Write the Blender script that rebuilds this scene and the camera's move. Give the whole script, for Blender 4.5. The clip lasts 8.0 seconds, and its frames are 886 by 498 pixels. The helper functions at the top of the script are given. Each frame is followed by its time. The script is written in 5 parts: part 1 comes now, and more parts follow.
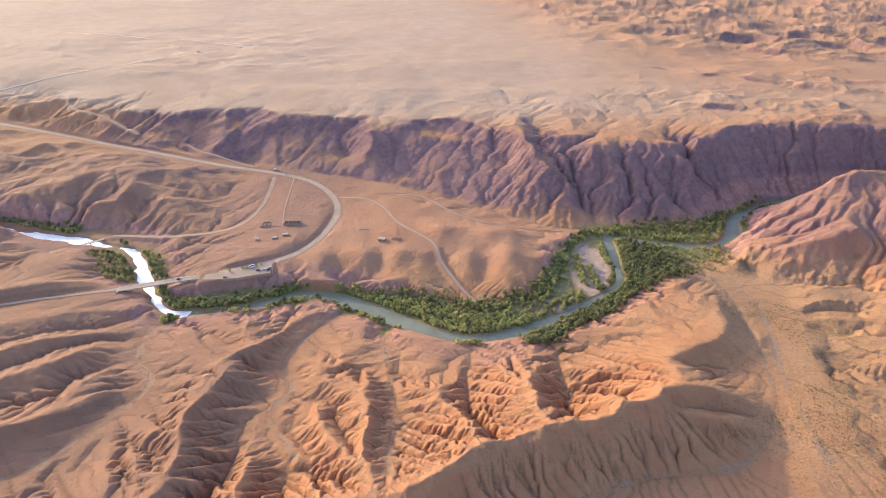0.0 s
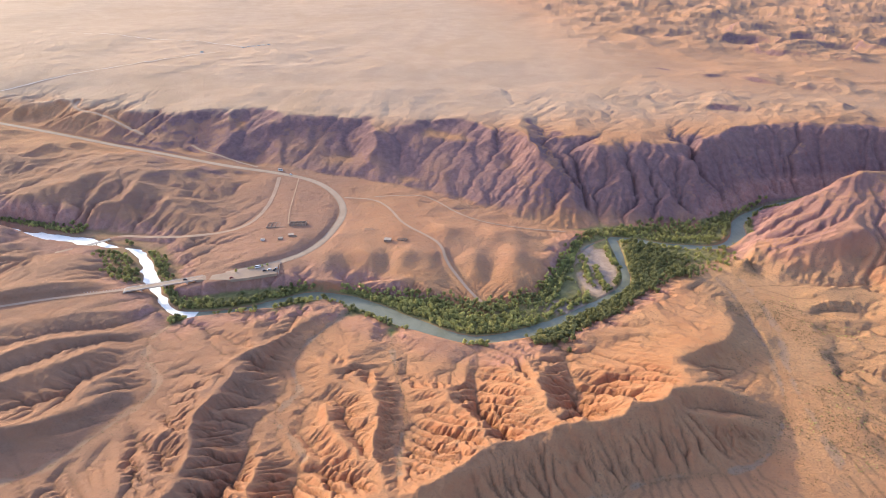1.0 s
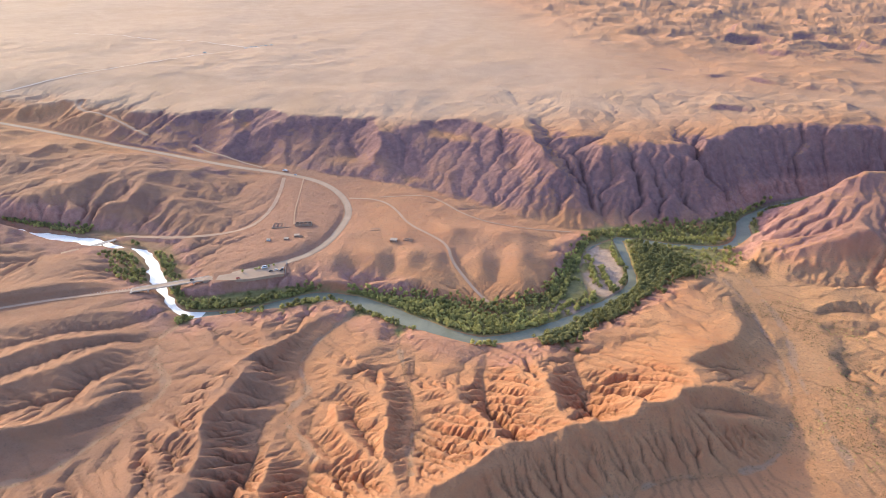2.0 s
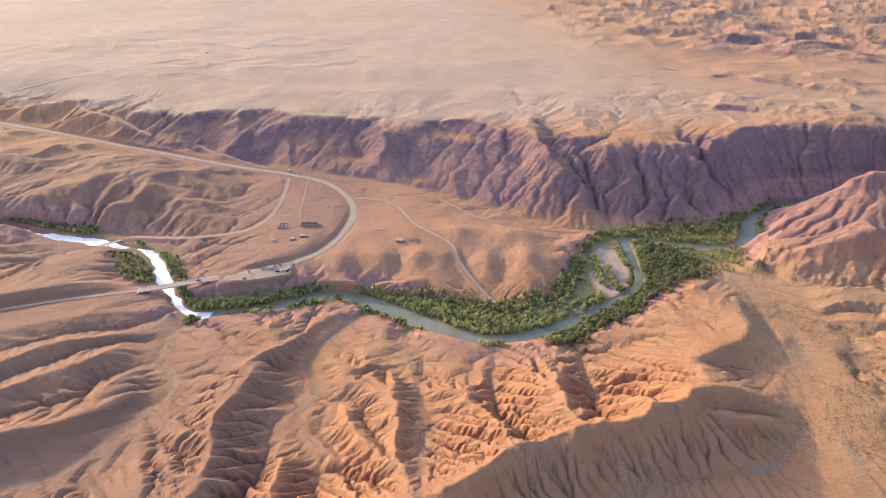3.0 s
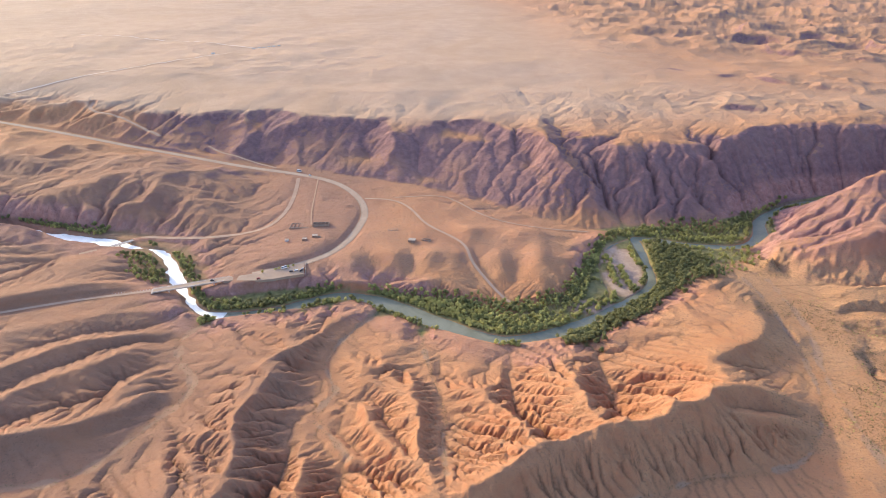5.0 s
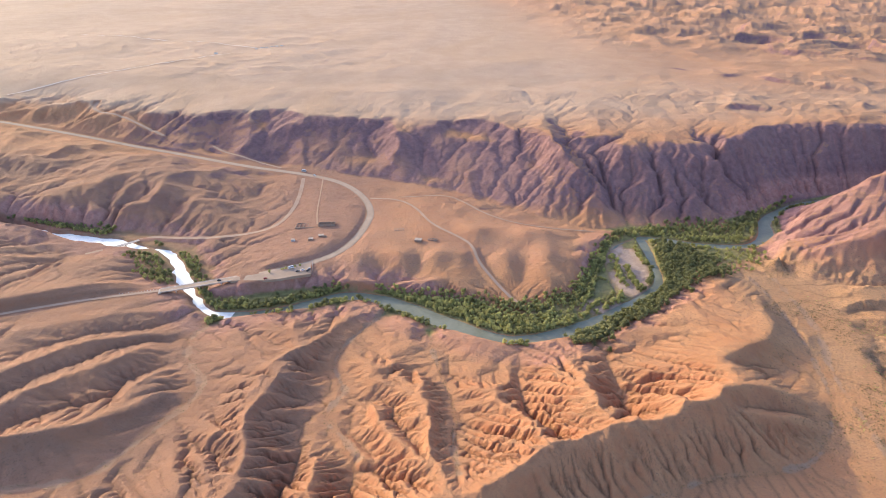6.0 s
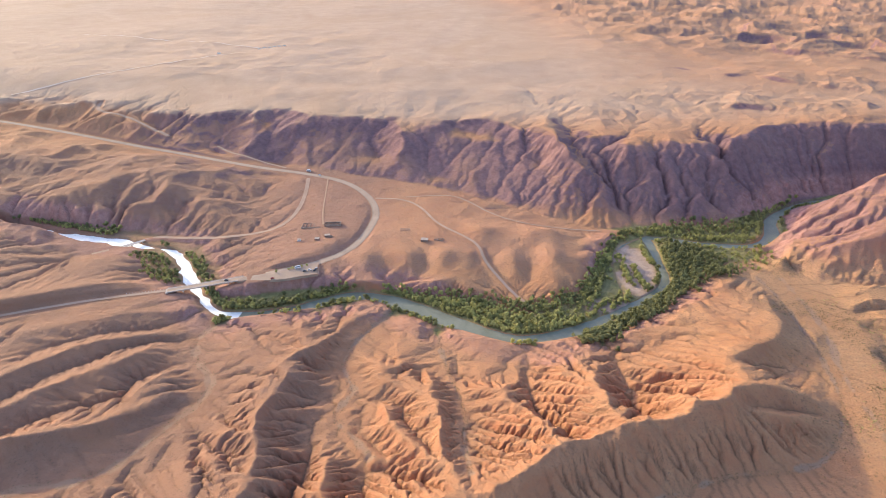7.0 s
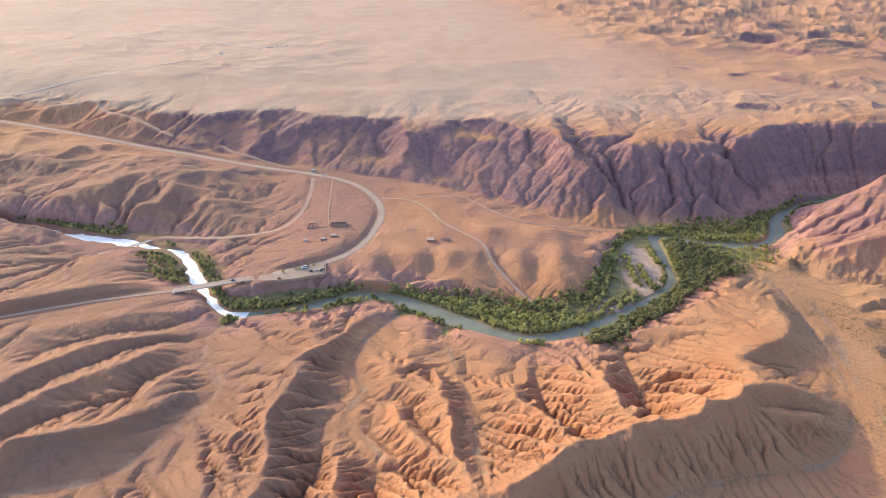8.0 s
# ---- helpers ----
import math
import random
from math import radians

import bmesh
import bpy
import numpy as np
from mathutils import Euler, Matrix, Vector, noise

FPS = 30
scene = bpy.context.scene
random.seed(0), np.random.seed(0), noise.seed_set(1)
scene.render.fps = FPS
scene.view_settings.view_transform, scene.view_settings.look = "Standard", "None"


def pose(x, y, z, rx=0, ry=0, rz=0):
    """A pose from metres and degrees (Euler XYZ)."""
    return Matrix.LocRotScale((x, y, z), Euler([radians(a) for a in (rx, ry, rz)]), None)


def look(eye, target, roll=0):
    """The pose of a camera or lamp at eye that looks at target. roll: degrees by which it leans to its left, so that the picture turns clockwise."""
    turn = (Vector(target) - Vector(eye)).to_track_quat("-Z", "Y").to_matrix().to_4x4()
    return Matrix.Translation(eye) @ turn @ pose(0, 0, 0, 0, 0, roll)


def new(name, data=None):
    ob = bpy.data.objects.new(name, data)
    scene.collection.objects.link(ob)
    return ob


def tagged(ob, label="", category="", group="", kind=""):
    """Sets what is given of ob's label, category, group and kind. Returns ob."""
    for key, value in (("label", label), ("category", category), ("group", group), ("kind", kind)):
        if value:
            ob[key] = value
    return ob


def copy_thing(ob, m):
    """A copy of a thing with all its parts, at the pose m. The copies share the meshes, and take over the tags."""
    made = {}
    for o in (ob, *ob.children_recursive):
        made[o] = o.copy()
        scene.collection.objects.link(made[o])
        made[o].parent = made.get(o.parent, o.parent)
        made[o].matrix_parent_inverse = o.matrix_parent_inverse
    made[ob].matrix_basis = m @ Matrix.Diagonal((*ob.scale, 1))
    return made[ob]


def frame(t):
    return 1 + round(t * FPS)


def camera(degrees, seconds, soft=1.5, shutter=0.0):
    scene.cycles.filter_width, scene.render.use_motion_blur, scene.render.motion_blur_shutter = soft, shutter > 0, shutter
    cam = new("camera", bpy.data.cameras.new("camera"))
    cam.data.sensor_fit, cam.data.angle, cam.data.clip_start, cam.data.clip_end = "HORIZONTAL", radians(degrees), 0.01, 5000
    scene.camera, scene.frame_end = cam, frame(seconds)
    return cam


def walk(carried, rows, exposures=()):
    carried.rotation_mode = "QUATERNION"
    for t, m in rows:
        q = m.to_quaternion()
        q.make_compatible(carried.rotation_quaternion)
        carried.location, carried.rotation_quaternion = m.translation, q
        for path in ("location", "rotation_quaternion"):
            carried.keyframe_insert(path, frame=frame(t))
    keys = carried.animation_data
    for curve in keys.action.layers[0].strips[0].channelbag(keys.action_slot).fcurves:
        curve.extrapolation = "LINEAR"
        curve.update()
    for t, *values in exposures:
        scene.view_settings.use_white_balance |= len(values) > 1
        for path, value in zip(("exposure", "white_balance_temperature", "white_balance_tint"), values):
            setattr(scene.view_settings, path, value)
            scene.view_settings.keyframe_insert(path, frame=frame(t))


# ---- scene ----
cam = camera(73.7, 8.0, soft=0.8)
# seconds, eye, yaw to the left, pitch, roll
PATH = [
    (0, 0.04, 0.01, 341.99, 0.004, -27.394, -0.207),
    (0.5, -3.41, -0.07, 342.34, 0.009, -27.382, -0.180),
    (1, -6.95, -0.17, 342.56, 0.008, -27.366, -0.166),
    (1.5, -10.57, -0.28, 342.68, 0.004, -27.348, -0.163),
    (3, -21.73, -0.63, 342.69, -0.015, -27.301, -0.196),
    (3.5, -25.51, -0.74, 342.64, -0.019, -27.291, -0.214),
    (4, -29.31, -0.84, 342.58, -0.022, -27.284, -0.233),
    (4.5, -33.11, -0.92, 342.53, -0.023, -27.282, -0.253),
    (6, -44.56, -1.13, 342.45, -0.019, -27.294, -0.310),
    (6.5, -48.38, -1.19, 342.44, -0.018, -27.300, -0.329),
    (7, -52.21, -1.26, 342.44, -0.018, -27.305, -0.348),
    (7.5, -56.06, -1.34, 342.42, -0.023, -27.307, -0.369),
    (8, -59.93, -1.43, 342.38, -0.033, -27.303, -0.394),
]


def facing(x, y, z, yaw, pitch, roll):
    a, p = radians(yaw), radians(pitch)
    return look((x, y, z), (x - 100 * math.sin(a) * math.cos(p), y + 100 * math.cos(a) * math.cos(p), z + 100 * math.sin(p)), roll)


walk(cam, [(t, facing(*row)) for t, *row in PATH], [(0.0, 1.56, 5600, 23), (8.0, 1.56, 5600, 23)])

# ---- daylight: a low warm sun over the far left, wide pale sky ----
SUN_AZ, SUN_EL = radians(-50), radians(15.5)      # from straight ahead (+y), positive to the right
world = bpy.data.worlds.new("sky")
scene.world = world
world.use_nodes = True
wn = world.node_tree
wn.nodes.clear()
sky = wn.nodes.new("ShaderNodeTexSky")
sky.sky_type, sky.sun_disc = "NISHITA", False
sky.sun_elevation, sky.sun_rotation = SUN_EL, SUN_AZ
sky.air_density, sky.dust_density, sky.ozone_density = 1.0, 2.2, 1.5
bg = wn.nodes.new("ShaderNodeBackground")
bg.inputs["Strength"].default_value = 0.15
out = wn.nodes.new("ShaderNodeOutputWorld")
wn.links.new(sky.outputs[0], bg.inputs["Color"])
wn.links.new(bg.outputs[0], out.inputs["Surface"])
sun = new("sun", bpy.data.lights.new("sun", "SUN"))
sun.data.energy, sun.data.angle, sun.data.color = 1.45, radians(1.2), (1.0, 0.91, 0.41)
sun_from = Vector((math.sin(SUN_AZ) * math.cos(SUN_EL), math.cos(SUN_AZ) * math.cos(SUN_EL), math.sin(SUN_EL)))
sun.matrix_world = Matrix.Translation(sun_from * 900) @ sun_from.to_track_quat("Z", "Y").to_matrix().to_4x4()
tagged(sun, kind="structure")


# ---- materials ----
def material(name):
    m = bpy.data.materials.new(name)
    m.use_nodes = True
    t = m.node_tree
    t.nodes.clear()
    b = t.nodes.new("ShaderNodeBsdfPrincipled")
    o = t.nodes.new("ShaderNodeOutputMaterial")
    t.links.new(b.outputs[0], o.inputs["Surface"])
    return m, t, b


def node(t, kind, **values):
    n = t.nodes.new(kind)
    for key, value in values.items():
        n.inputs[key.replace("_", " ")].default_value = value
    return n


def noise_of(t, scale, detail=4.0, rough=0.55, vector=None, distortion=0.0):
    n = node(t, "ShaderNodeTexNoise", Scale=scale, Detail=detail, Roughness=rough, Distortion=distortion)
    if vector is not None:
        t.links.new(vector, n.inputs["Vector"])
    return n.outputs["Fac"]


def spread(t, value, low, high, a=0.0, b=1.0):
    n = t.nodes.new("ShaderNodeMapRange")
    for at, v in ((1, low), (2, high), (3, a), (4, b)):
        n.inputs[at].default_value = v
    t.links.new(value, n.inputs[0])
    return n.outputs[0]


def blend(t, fac, a, b, how="MIX"):
    n = t.nodes.new("ShaderNodeMix")
    n.data_type, n.blend_type = "RGBA", how
    for at, v in ((0, fac), (6, a), (7, b)):
        if hasattr(v, "links"):
            t.links.new(v, n.inputs[at])
        elif at:
            n.inputs[at].default_value = (*v, 1)
        else:
            n.inputs[at].default_value = v
    return n.outputs[2]


def sums(t, how, a, b):
    n = t.nodes.new("ShaderNodeMath")
    n.operation = how
    for at, v in ((0, a), (1, b)):
        if hasattr(v, "links"):
            t.links.new(v, n.inputs[at])
        else:
            n.inputs[at].default_value = v
    return n.outputs[0]


def bump(t, b, height, strength, distance):
    n = node(t, "ShaderNodeBump", Strength=strength, Distance=distance)
    t.links.new(height, n.inputs["Height"])
    t.links.new(n.outputs[0], b.inputs["Normal"])


def plain(name, colour, rough=0.8, grain=0.25, scale=0.6, metal=0.0, relief=0.0):
    """Paint, concrete, metal: a base colour with grain at two scales."""
    m, t, b = material(name)
    place = t.nodes.new("ShaderNodeNewGeometry").outputs["Position"]
    fine, wide = noise_of(t, scale * 5, 5, 0.6, place), noise_of(t, scale, 3, 0.5, place)
    dark = tuple(c * (1 - grain) for c in colour)
    light = tuple(min(1, c * (1 + grain * 0.6)) for c in colour)
    c = blend(t, spread(t, wide, 0.3, 0.7), dark, light)
    c = blend(t, spread(t, fine, 0.45, 0.75, 0, 0.5), c, tuple(x * 0.75 for x in colour))
    t.links.new(c, b.inputs["Base Color"])
    b.inputs["Roughness"].default_value, b.inputs["Metallic"].default_value = rough, metal
    if relief:
        bump(t, b, fine, 0.5, relief)
    return m


def ground_material():
    """Dry clay badlands: tan flats with thin dry grass, red clay on steep faces, gravel in the washes, green by the river."""
    m, t, b = material("clay_ground")
    geo = t.nodes.new("ShaderNodeNewGeometry")
    place = geo.outputs["Position"]
    split = t.nodes.new("ShaderNodeSeparateXYZ")
    t.links.new(geo.outputs["Normal"], split.inputs[0])
    steep = sums(t, "SUBTRACT", 1.0, split.outputs["Z"])

    def masked(name):
        a = t.nodes.new("ShaderNodeAttribute")
        a.attribute_name = name
        return a.outputs["Fac"]

    huge, wide = noise_of(t, 0.004, 4, 0.55, place, 0.6), noise_of(t, 0.022, 5, 0.6, place, 0.4)
    mid, fine = noise_of(t, 0.13, 6, 0.65, place), noise_of(t, 0.8, 5, 0.7, place)
    sand = blend(t, spread(t, wide, 0.3, 0.72), (0.475, 0.21, 0.088), (0.535, 0.27, 0.12))
    sand = blend(t, spread(t, huge, 0.38, 0.66, 0, 0.55), sand, (0.47, 0.225, 0.115))
    sand = blend(t, spread(t, mid, 0.5, 0.75, 0, 0.5), sand, (0.33, 0.19, 0.105))
    red = blend(t, spread(t, wide, 0.32, 0.7), (0.475, 0.188, 0.084), (0.54, 0.253, 0.115))
    red = blend(t, spread(t, mid, 0.45, 0.78, 0, 0.7), red, (0.37, 0.17, 0.085))
    # paler ground of the far plain, with distance haze put into its colour
    pale = blend(t, spread(t, wide, 0.3, 0.7), (0.50, 0.315, 0.19), (0.575, 0.375, 0.23))
    pale = blend(t, spread(t, mid, 0.5, 0.8, 0, 0.3), pale, (0.42, 0.29, 0.185))
    pale = blend(t, spread(t, noise_of(t, 0.0028, 6, 0.65, place, 1.2), 0.46, 0.66, 0, 0.45), pale, (0.47, 0.285, 0.15))
    sand = blend(t, masked("haze_pale"), sand, pale)
    face = spread(t, sums(t, "ADD", steep, sums(t, "MULTIPLY", sums(t, "SUBTRACT", mid, 0.5), 0.22)), 0.06, 0.30)
    colour = blend(t, face, sand, red)
    # dark red rock of the high canyon wall, shade and haze put into its colour
    rock = blend(t, spread(t, mid, 0.3, 0.72), (0.20, 0.104, 0.094), (0.33, 0.178, 0.152))
    rock = blend(t, spread(t, wide, 0.5, 0.7, 0, 0.7), rock, (0.33, 0.175, 0.14))
    # darker, duller brown mixed in unevenly over the western side
    dull_brown = blend(t, spread(t, mid, 0.3, 0.7), (0.268, 0.14, 0.084), (0.352, 0.19, 0.116))
    colour = blend(t, sums(t, "MULTIPLY", masked("dull"), spread(t, wide, 0.25, 0.6, 0.35, 0.8)), colour, dull_brown)
    bare = sums(t, "MAXIMUM", sums(t, "MULTIPLY", masked("rock"), spread(t, sums(t, "ADD", steep, sums(t, "MULTIPLY", sums(t, "SUBTRACT", mid, 0.5), 0.12)), 0.03, 0.15)), masked("crag_shade"))
    colour = blend(t, bare, colour, rock)
    # dry steppe grass on the open flats
    tuft = spread(t, noise_of(t, 0.45, 6, 0.8, place), 0.5, 0.72)
    meadow = blend(t, spread(t, wide, 0.3, 0.7), (0.41, 0.235, 0.108), (0.48, 0.285, 0.135))
    colour = blend(t, sums(t, "MULTIPLY", masked("steppe"), spread(t, huge, 0.3, 0.6, 0.15, 0.45)), colour, meadow)
    colour = blend(t, sums(t, "MULTIPLY", masked("steppe"), sums(t, "MULTIPLY", tuft, 0.85)), colour, (0.215, 0.16, 0.075))
    # pinkish rock of the river bluffs; over the peninsula it also paints in haze
    pink = blend(t, spread(t, mid, 0.3, 0.7), (0.35, 0.16, 0.122), (0.57, 0.29, 0.213))
    colour = blend(t, sums(t, "MULTIPLY", masked("bluff"), spread(t, steep, 0.03, 0.2, 0.3, 0.85)), colour, pink)
    # scattered dry tussocks on all bare clay
    dots = spread(t, noise_of(t, 0.55, 3, 0.75, place), 0.55, 0.66, 0, 0.75)
    colour = blend(t, sums(t, "MULTIPLY", sums(t, "MULTIPLY", dots, spread(t, wide, 0.35, 0.65)), sums(t, "SUBTRACT", 1.0, sums(t, "MULTIPLY", masked("haze_pale"), 0.7))), colour, (0.20, 0.125, 0.07))
    # shrubs and grit along the gullies; grooves of the south face darkened too
    gully_dark = blend(t, spread(t, noise_of(t, 0.7, 4, 0.7, place), 0.34, 0.54), (0.24, 0.14, 0.08), (0.085, 0.058, 0.034))
    colour = blend(t, sums(t, "MULTIPLY", masked("gully"), 0.9), colour, gully_dark)
    # gravel beds, river bars, riverside grass
    gravel = blend(t, spread(t, fine, 0.3, 0.75), (0.37, 0.212, 0.12), (0.45, 0.27, 0.158))
    colour = blend(t, masked("wash"), colour, gravel)
    shingle = blend(t, spread(t, mid, 0.35, 0.7), (0.46, 0.30, 0.20), (0.58, 0.40, 0.27))
    colour = blend(t, masked("bar"), colour, shingle)
    grass = blend(t, spread(t, mid, 0.36, 0.62), (0.165, 0.155, 0.05), (0.30, 0.265, 0.09))
    grass = blend(t, spread(t, wide, 0.55, 0.75, 0, 0.8), grass, (0.30, 0.245, 0.12))
    colour = blend(t, masked("green"), colour, grass)
    colour = blend(t, spread(t, fine, 0.5, 0.85, 0, 0.3), colour, (0.22, 0.135, 0.085))
    t.links.new(colour, b.inputs["Base Color"])
    b.inputs["Roughness"].default_value = 0.95
    b.inputs["Specular IOR Level"].default_value = 0.15
    bump(t, b, sums(t, "ADD", sums(t, "MULTIPLY", mid, 2.8), sums(t, "MULTIPLY", fine, 1.6)), 0.9, 1.0)
    return m


def water_material(name, froth_glint, waves):
    m, t, b = material(name)
    place = t.nodes.new("ShaderNodeNewGeometry").outputs["Position"]
    slow, quick = noise_of(t, 0.05, 4, 0.6, place, 1.0), noise_of(t, 0.55, 6, 0.7, place, 0.5)
    c = blend(t, spread(t, slow, 0.3, 0.7), (0.19, 0.18, 0.11), (0.27, 0.25, 0.155))
    # white of froth and of sun glint, both put into the colour
    if froth_glint:
        c = blend(t, spread(t, noise_of(t, 0.16, 5, 0.75, place, 1.5), 0.27, 0.42, 0.55, froth_glint), c, (1.0, 0.93, 0.77))
    t.links.new(c, b.inputs["Base Color"])
    b.inputs["Roughness"].default_value = 0.42 if froth_glint else 0.3
    b.inputs["Specular IOR Level"].default_value = 0.7 if froth_glint else 0.36
    b.inputs["IOR"].default_value = 1.33
    bump(t, b, quick, 0.8, waves)
    return m


def leaf_material(name, dark, light):
    m, t, b = material(name)
    per = t.nodes.new("ShaderNodeObjectInfo").outputs["Random"]
    island = t.nodes.new("ShaderNodeNewGeometry").outputs["Random Per Island"]
    place = t.nodes.new("ShaderNodeNewGeometry").outputs["Position"]
    stand = noise_of(t, 0.05, 3, 0.6, place)
    single = noise_of(t, 0.23, 2, 0.5, place)
    c = blend(t, sums(t, "ADD", sums(t, "MULTIPLY", spread(t, single, 0.3, 0.7), 0.7), sums(t, "MULTIPLY", island, 0.3)), dark, light)
    c = blend(t, spread(t, stand, 0.4, 0.65, 0, 0.75), c, tuple(x * 1.25 for x in light))
    c = blend(t, spread(t, per, 0, 1, 0, 0.4), c, dark)
    t.links.new(c, b.inputs["Base Color"])
    through_leaf = t.nodes.new("ShaderNodeBsdfTranslucent")
    t.links.new(c, through_leaf.inputs["Color"])
    mix = node(t, "ShaderNodeMixShader", Fac=0.35)
    t.links.new(b.outputs[0], mix.inputs[1])
    t.links.new(through_leaf.outputs[0], mix.inputs[2])
    t.links.new(mix.outputs[0], [n for n in t.nodes if n.type == "OUTPUT_MATERIAL"][0].inputs["Surface"])
    b.inputs["Roughness"].default_value = 0.75
    b.inputs["Specular IOR Level"].default_value = 0.2
    return m


def road_material(name, a, c, rough, glints=0.0):
    m, t, b = material(name)
    place = t.nodes.new("ShaderNodeNewGeometry").outputs["Position"]
    wide, fine = noise_of(t, 0.06, 4, 0.6, place), noise_of(t, 1.6, 5, 0.7, place)
    col = blend(t, spread(t, wide, 0.3, 0.7), a, c)
    col = blend(t, spread(t, fine, 0.5, 0.8, 0, 0.4), col, tuple(x * 0.7 for x in a))
    t.links.new(col, b.inputs["Base Color"])
    b.inputs["Roughness"].default_value = rough
    b.inputs["Specular IOR Level"].default_value = 0.2 if glints else 0.05
    bump(t, b, fine, 0.3, 0.05)
    return m


GROUND = ground_material()
WATER = water_material("silty_river_water", 0.0, 0.35)
RAPIDS = water_material("painted_glint_riffle_water", 1.0, 1.1)
ASPHALT = road_material("worn_asphalt", (0.44, 0.295, 0.185), (0.51, 0.355, 0.23), 0.8, 0.0)
GRAVEL = road_material("gravel_shoulder", (0.37, 0.25, 0.16), (0.46, 0.32, 0.21), 0.9)
DUST = road_material("faint_dusty_track", (0.46, 0.27, 0.15), (0.52, 0.33, 0.20), 0.95)
PALE_DIRT = road_material("bleached_dirt_track", (0.66, 0.50, 0.37), (0.72, 0.56, 0.42), 0.95)
DIRT = road_material("pale_dirt_track", (0.44, 0.27, 0.165), (0.50, 0.33, 0.21), 0.95)
CONCRETE = plain("weathered_concrete", (0.54, 0.43, 0.33), 0.85, 0.25, 0.3)
LEAF = leaf_material("poplar_leaves", (0.135, 0.128, 0.044), (0.345, 0.31, 0.11))
LEAF_PALE = leaf_material("willow_leaves", (0.26, 0.235, 0.068), (0.60, 0.53, 0.165))
BARK = plain("grey_bark", (0.16, 0.12, 0.09), 0.9, 0.3, 2.0)
MUD = plain("mud_brick", (0.36, 0.25, 0.17), 0.95, 0.3, 0.5)
WHITE = plain("white_paint", (0.75, 0.73, 0.69), 0.5, 0.1, 0.5)
DARK = plain("dark_paint", (0.035, 0.035, 0.04), 0.4, 0.2, 0.5)
SILVER = plain("silver_paint", (0.45, 0.45, 0.46), 0.35, 0.1, 0.5, 0.6)
RED = plain("red_paint", (0.32, 0.05, 0.035), 0.4, 0.15, 0.5)
GLASS = plain("dark_window_glass", (0.02, 0.025, 0.03), 0.08, 0.05, 0.5)
RUBBER = plain("tyre_rubber", (0.025, 0.025, 0.025), 0.9, 0.2, 2.0)
TIN = plain("clay_roof", (0.45, 0.335, 0.24), 0.9, 0.3, 0.4)


# ---- the plan: lines of the land in metres (x, y, height) ----
GUIDES = {}
GUIDES["near_lip_west"] = [(-353, 542, 9), (-321, 521, 9), (-302, 507, 8)]
GUIDES["near_lip_mid"] = [(-258, 494, 9), (-231, 498, 9), (-192, 501, 9), (-159, 509, 9), (-137, 514, 10), (-113, 514, 9), (-108, 514, 7)]
GUIDES["near_lip_mid_b"] = [(-92, 499, 7), (-82, 492, 9), (-68, 482, 8)]
GUIDES["near_lip_east"] = [(-48, 473, 8), (-21, 458, 10), (5, 449, 9), (26, 446, 5), (48, 448, 9), (72, 440, 10), (87, 436, 9), (110, 443, 5)]
GUIDES["mesa_edge"] = [(124, 460, 9), (144, 474, 12), (172, 479, 13), (184, 497, 14), (214, 518, 15), (256, 557, 13), (282, 552, 12), (291, 532, 13)]
GUIDES["mesa_rim"] = [(189, 404, 31), (202, 405, 30), (228, 424, 27), (244, 431, 26), (262, 451, 25), (271, 475, 22.5), (276, 496, 19), (287, 528, 14)]
GUIDES["mesa_top"] = [(103, 434, 7), (134, 438, 11), (170, 453, 13), (205, 465, 17), (243, 479, 20)]
GUIDES["mesa_col"] = [(164, 342, 51), (168, 371, 36), (189, 404, 31)]
GUIDES["fan_bed"] = [(316, 612, 3), (328, 567, 6), (323, 517, 8.5), (314, 463, 11.5), (295, 417, 14), (282, 377, 16.5), (275, 340, 20), (267, 303, 23.5), (258, 272, 26)]
GUIDES["fan_right"] = [(347, 621, 4), (361, 550, 9), (356, 490, 12), (325, 414, 16), (304, 353, 20), (288, 313, 24)]
GUIDES["fan_left"] = [(302, 580, 6), (301, 515, 10), (289, 443, 13), (271, 370, 16), (243, 324, 19), (211, 293, 21), (179, 284, 21.5), (144, 284, 22), (117, 272, 24), (92, 262, 27), (56, 249, 31), (8, 224, 36), (-37, 209, 38)]
GUIDES["fan_mound"] = [(212, 269, 24), (239, 284, 26), (245, 270, 28)]
GUIDES["terrace_high"] = [(376, 574, 15), (401, 570, 20), (428, 566, 24), (456, 565, 28)]
GUIDES["terrace_high_foot"] = [(357, 564, 9), (390, 558, 11), (399, 542, 12), (442, 537, 13)]
GUIDES["terrace_low"] = [(362, 482, 14), (379, 474, 15.5), (399, 475, 16.5)]
GUIDES["butte_tip"] = [(342, 625, 5), (334, 592, 14), (361, 615, 24)]
GUIDES["butte_crest"] = [(382, 655, 20.5), (405, 672, 39.5), (442, 685, 59), (475, 692, 80), (502, 695, 91), (520, 695, 92.5), (640, 690, 92), (760, 700, 90)]
GUIDES["butte_shoulder"] = [(389, 591, 36), (423, 591, 50), (463, 595, 62)]
GUIDES["butte_back"] = [(474, 776, 3), (550, 796, 3), (640, 810, 3), (760, 822, 3), (1300, 850, 3)]
GUIDES["cliff_rim_west"] = [(-591, 1077, 70), (-489, 1055, 72), (-421, 1067, 75), (-352, 1078, 76), (-272, 1040, 76), (-211, 1035, 76), (-148, 1000, 76), (-112, 1034, 77), (-66, 999, 76), (-13, 984, 76), (36, 1005, 77), (79, 945, 75), (118, 928, 75)]
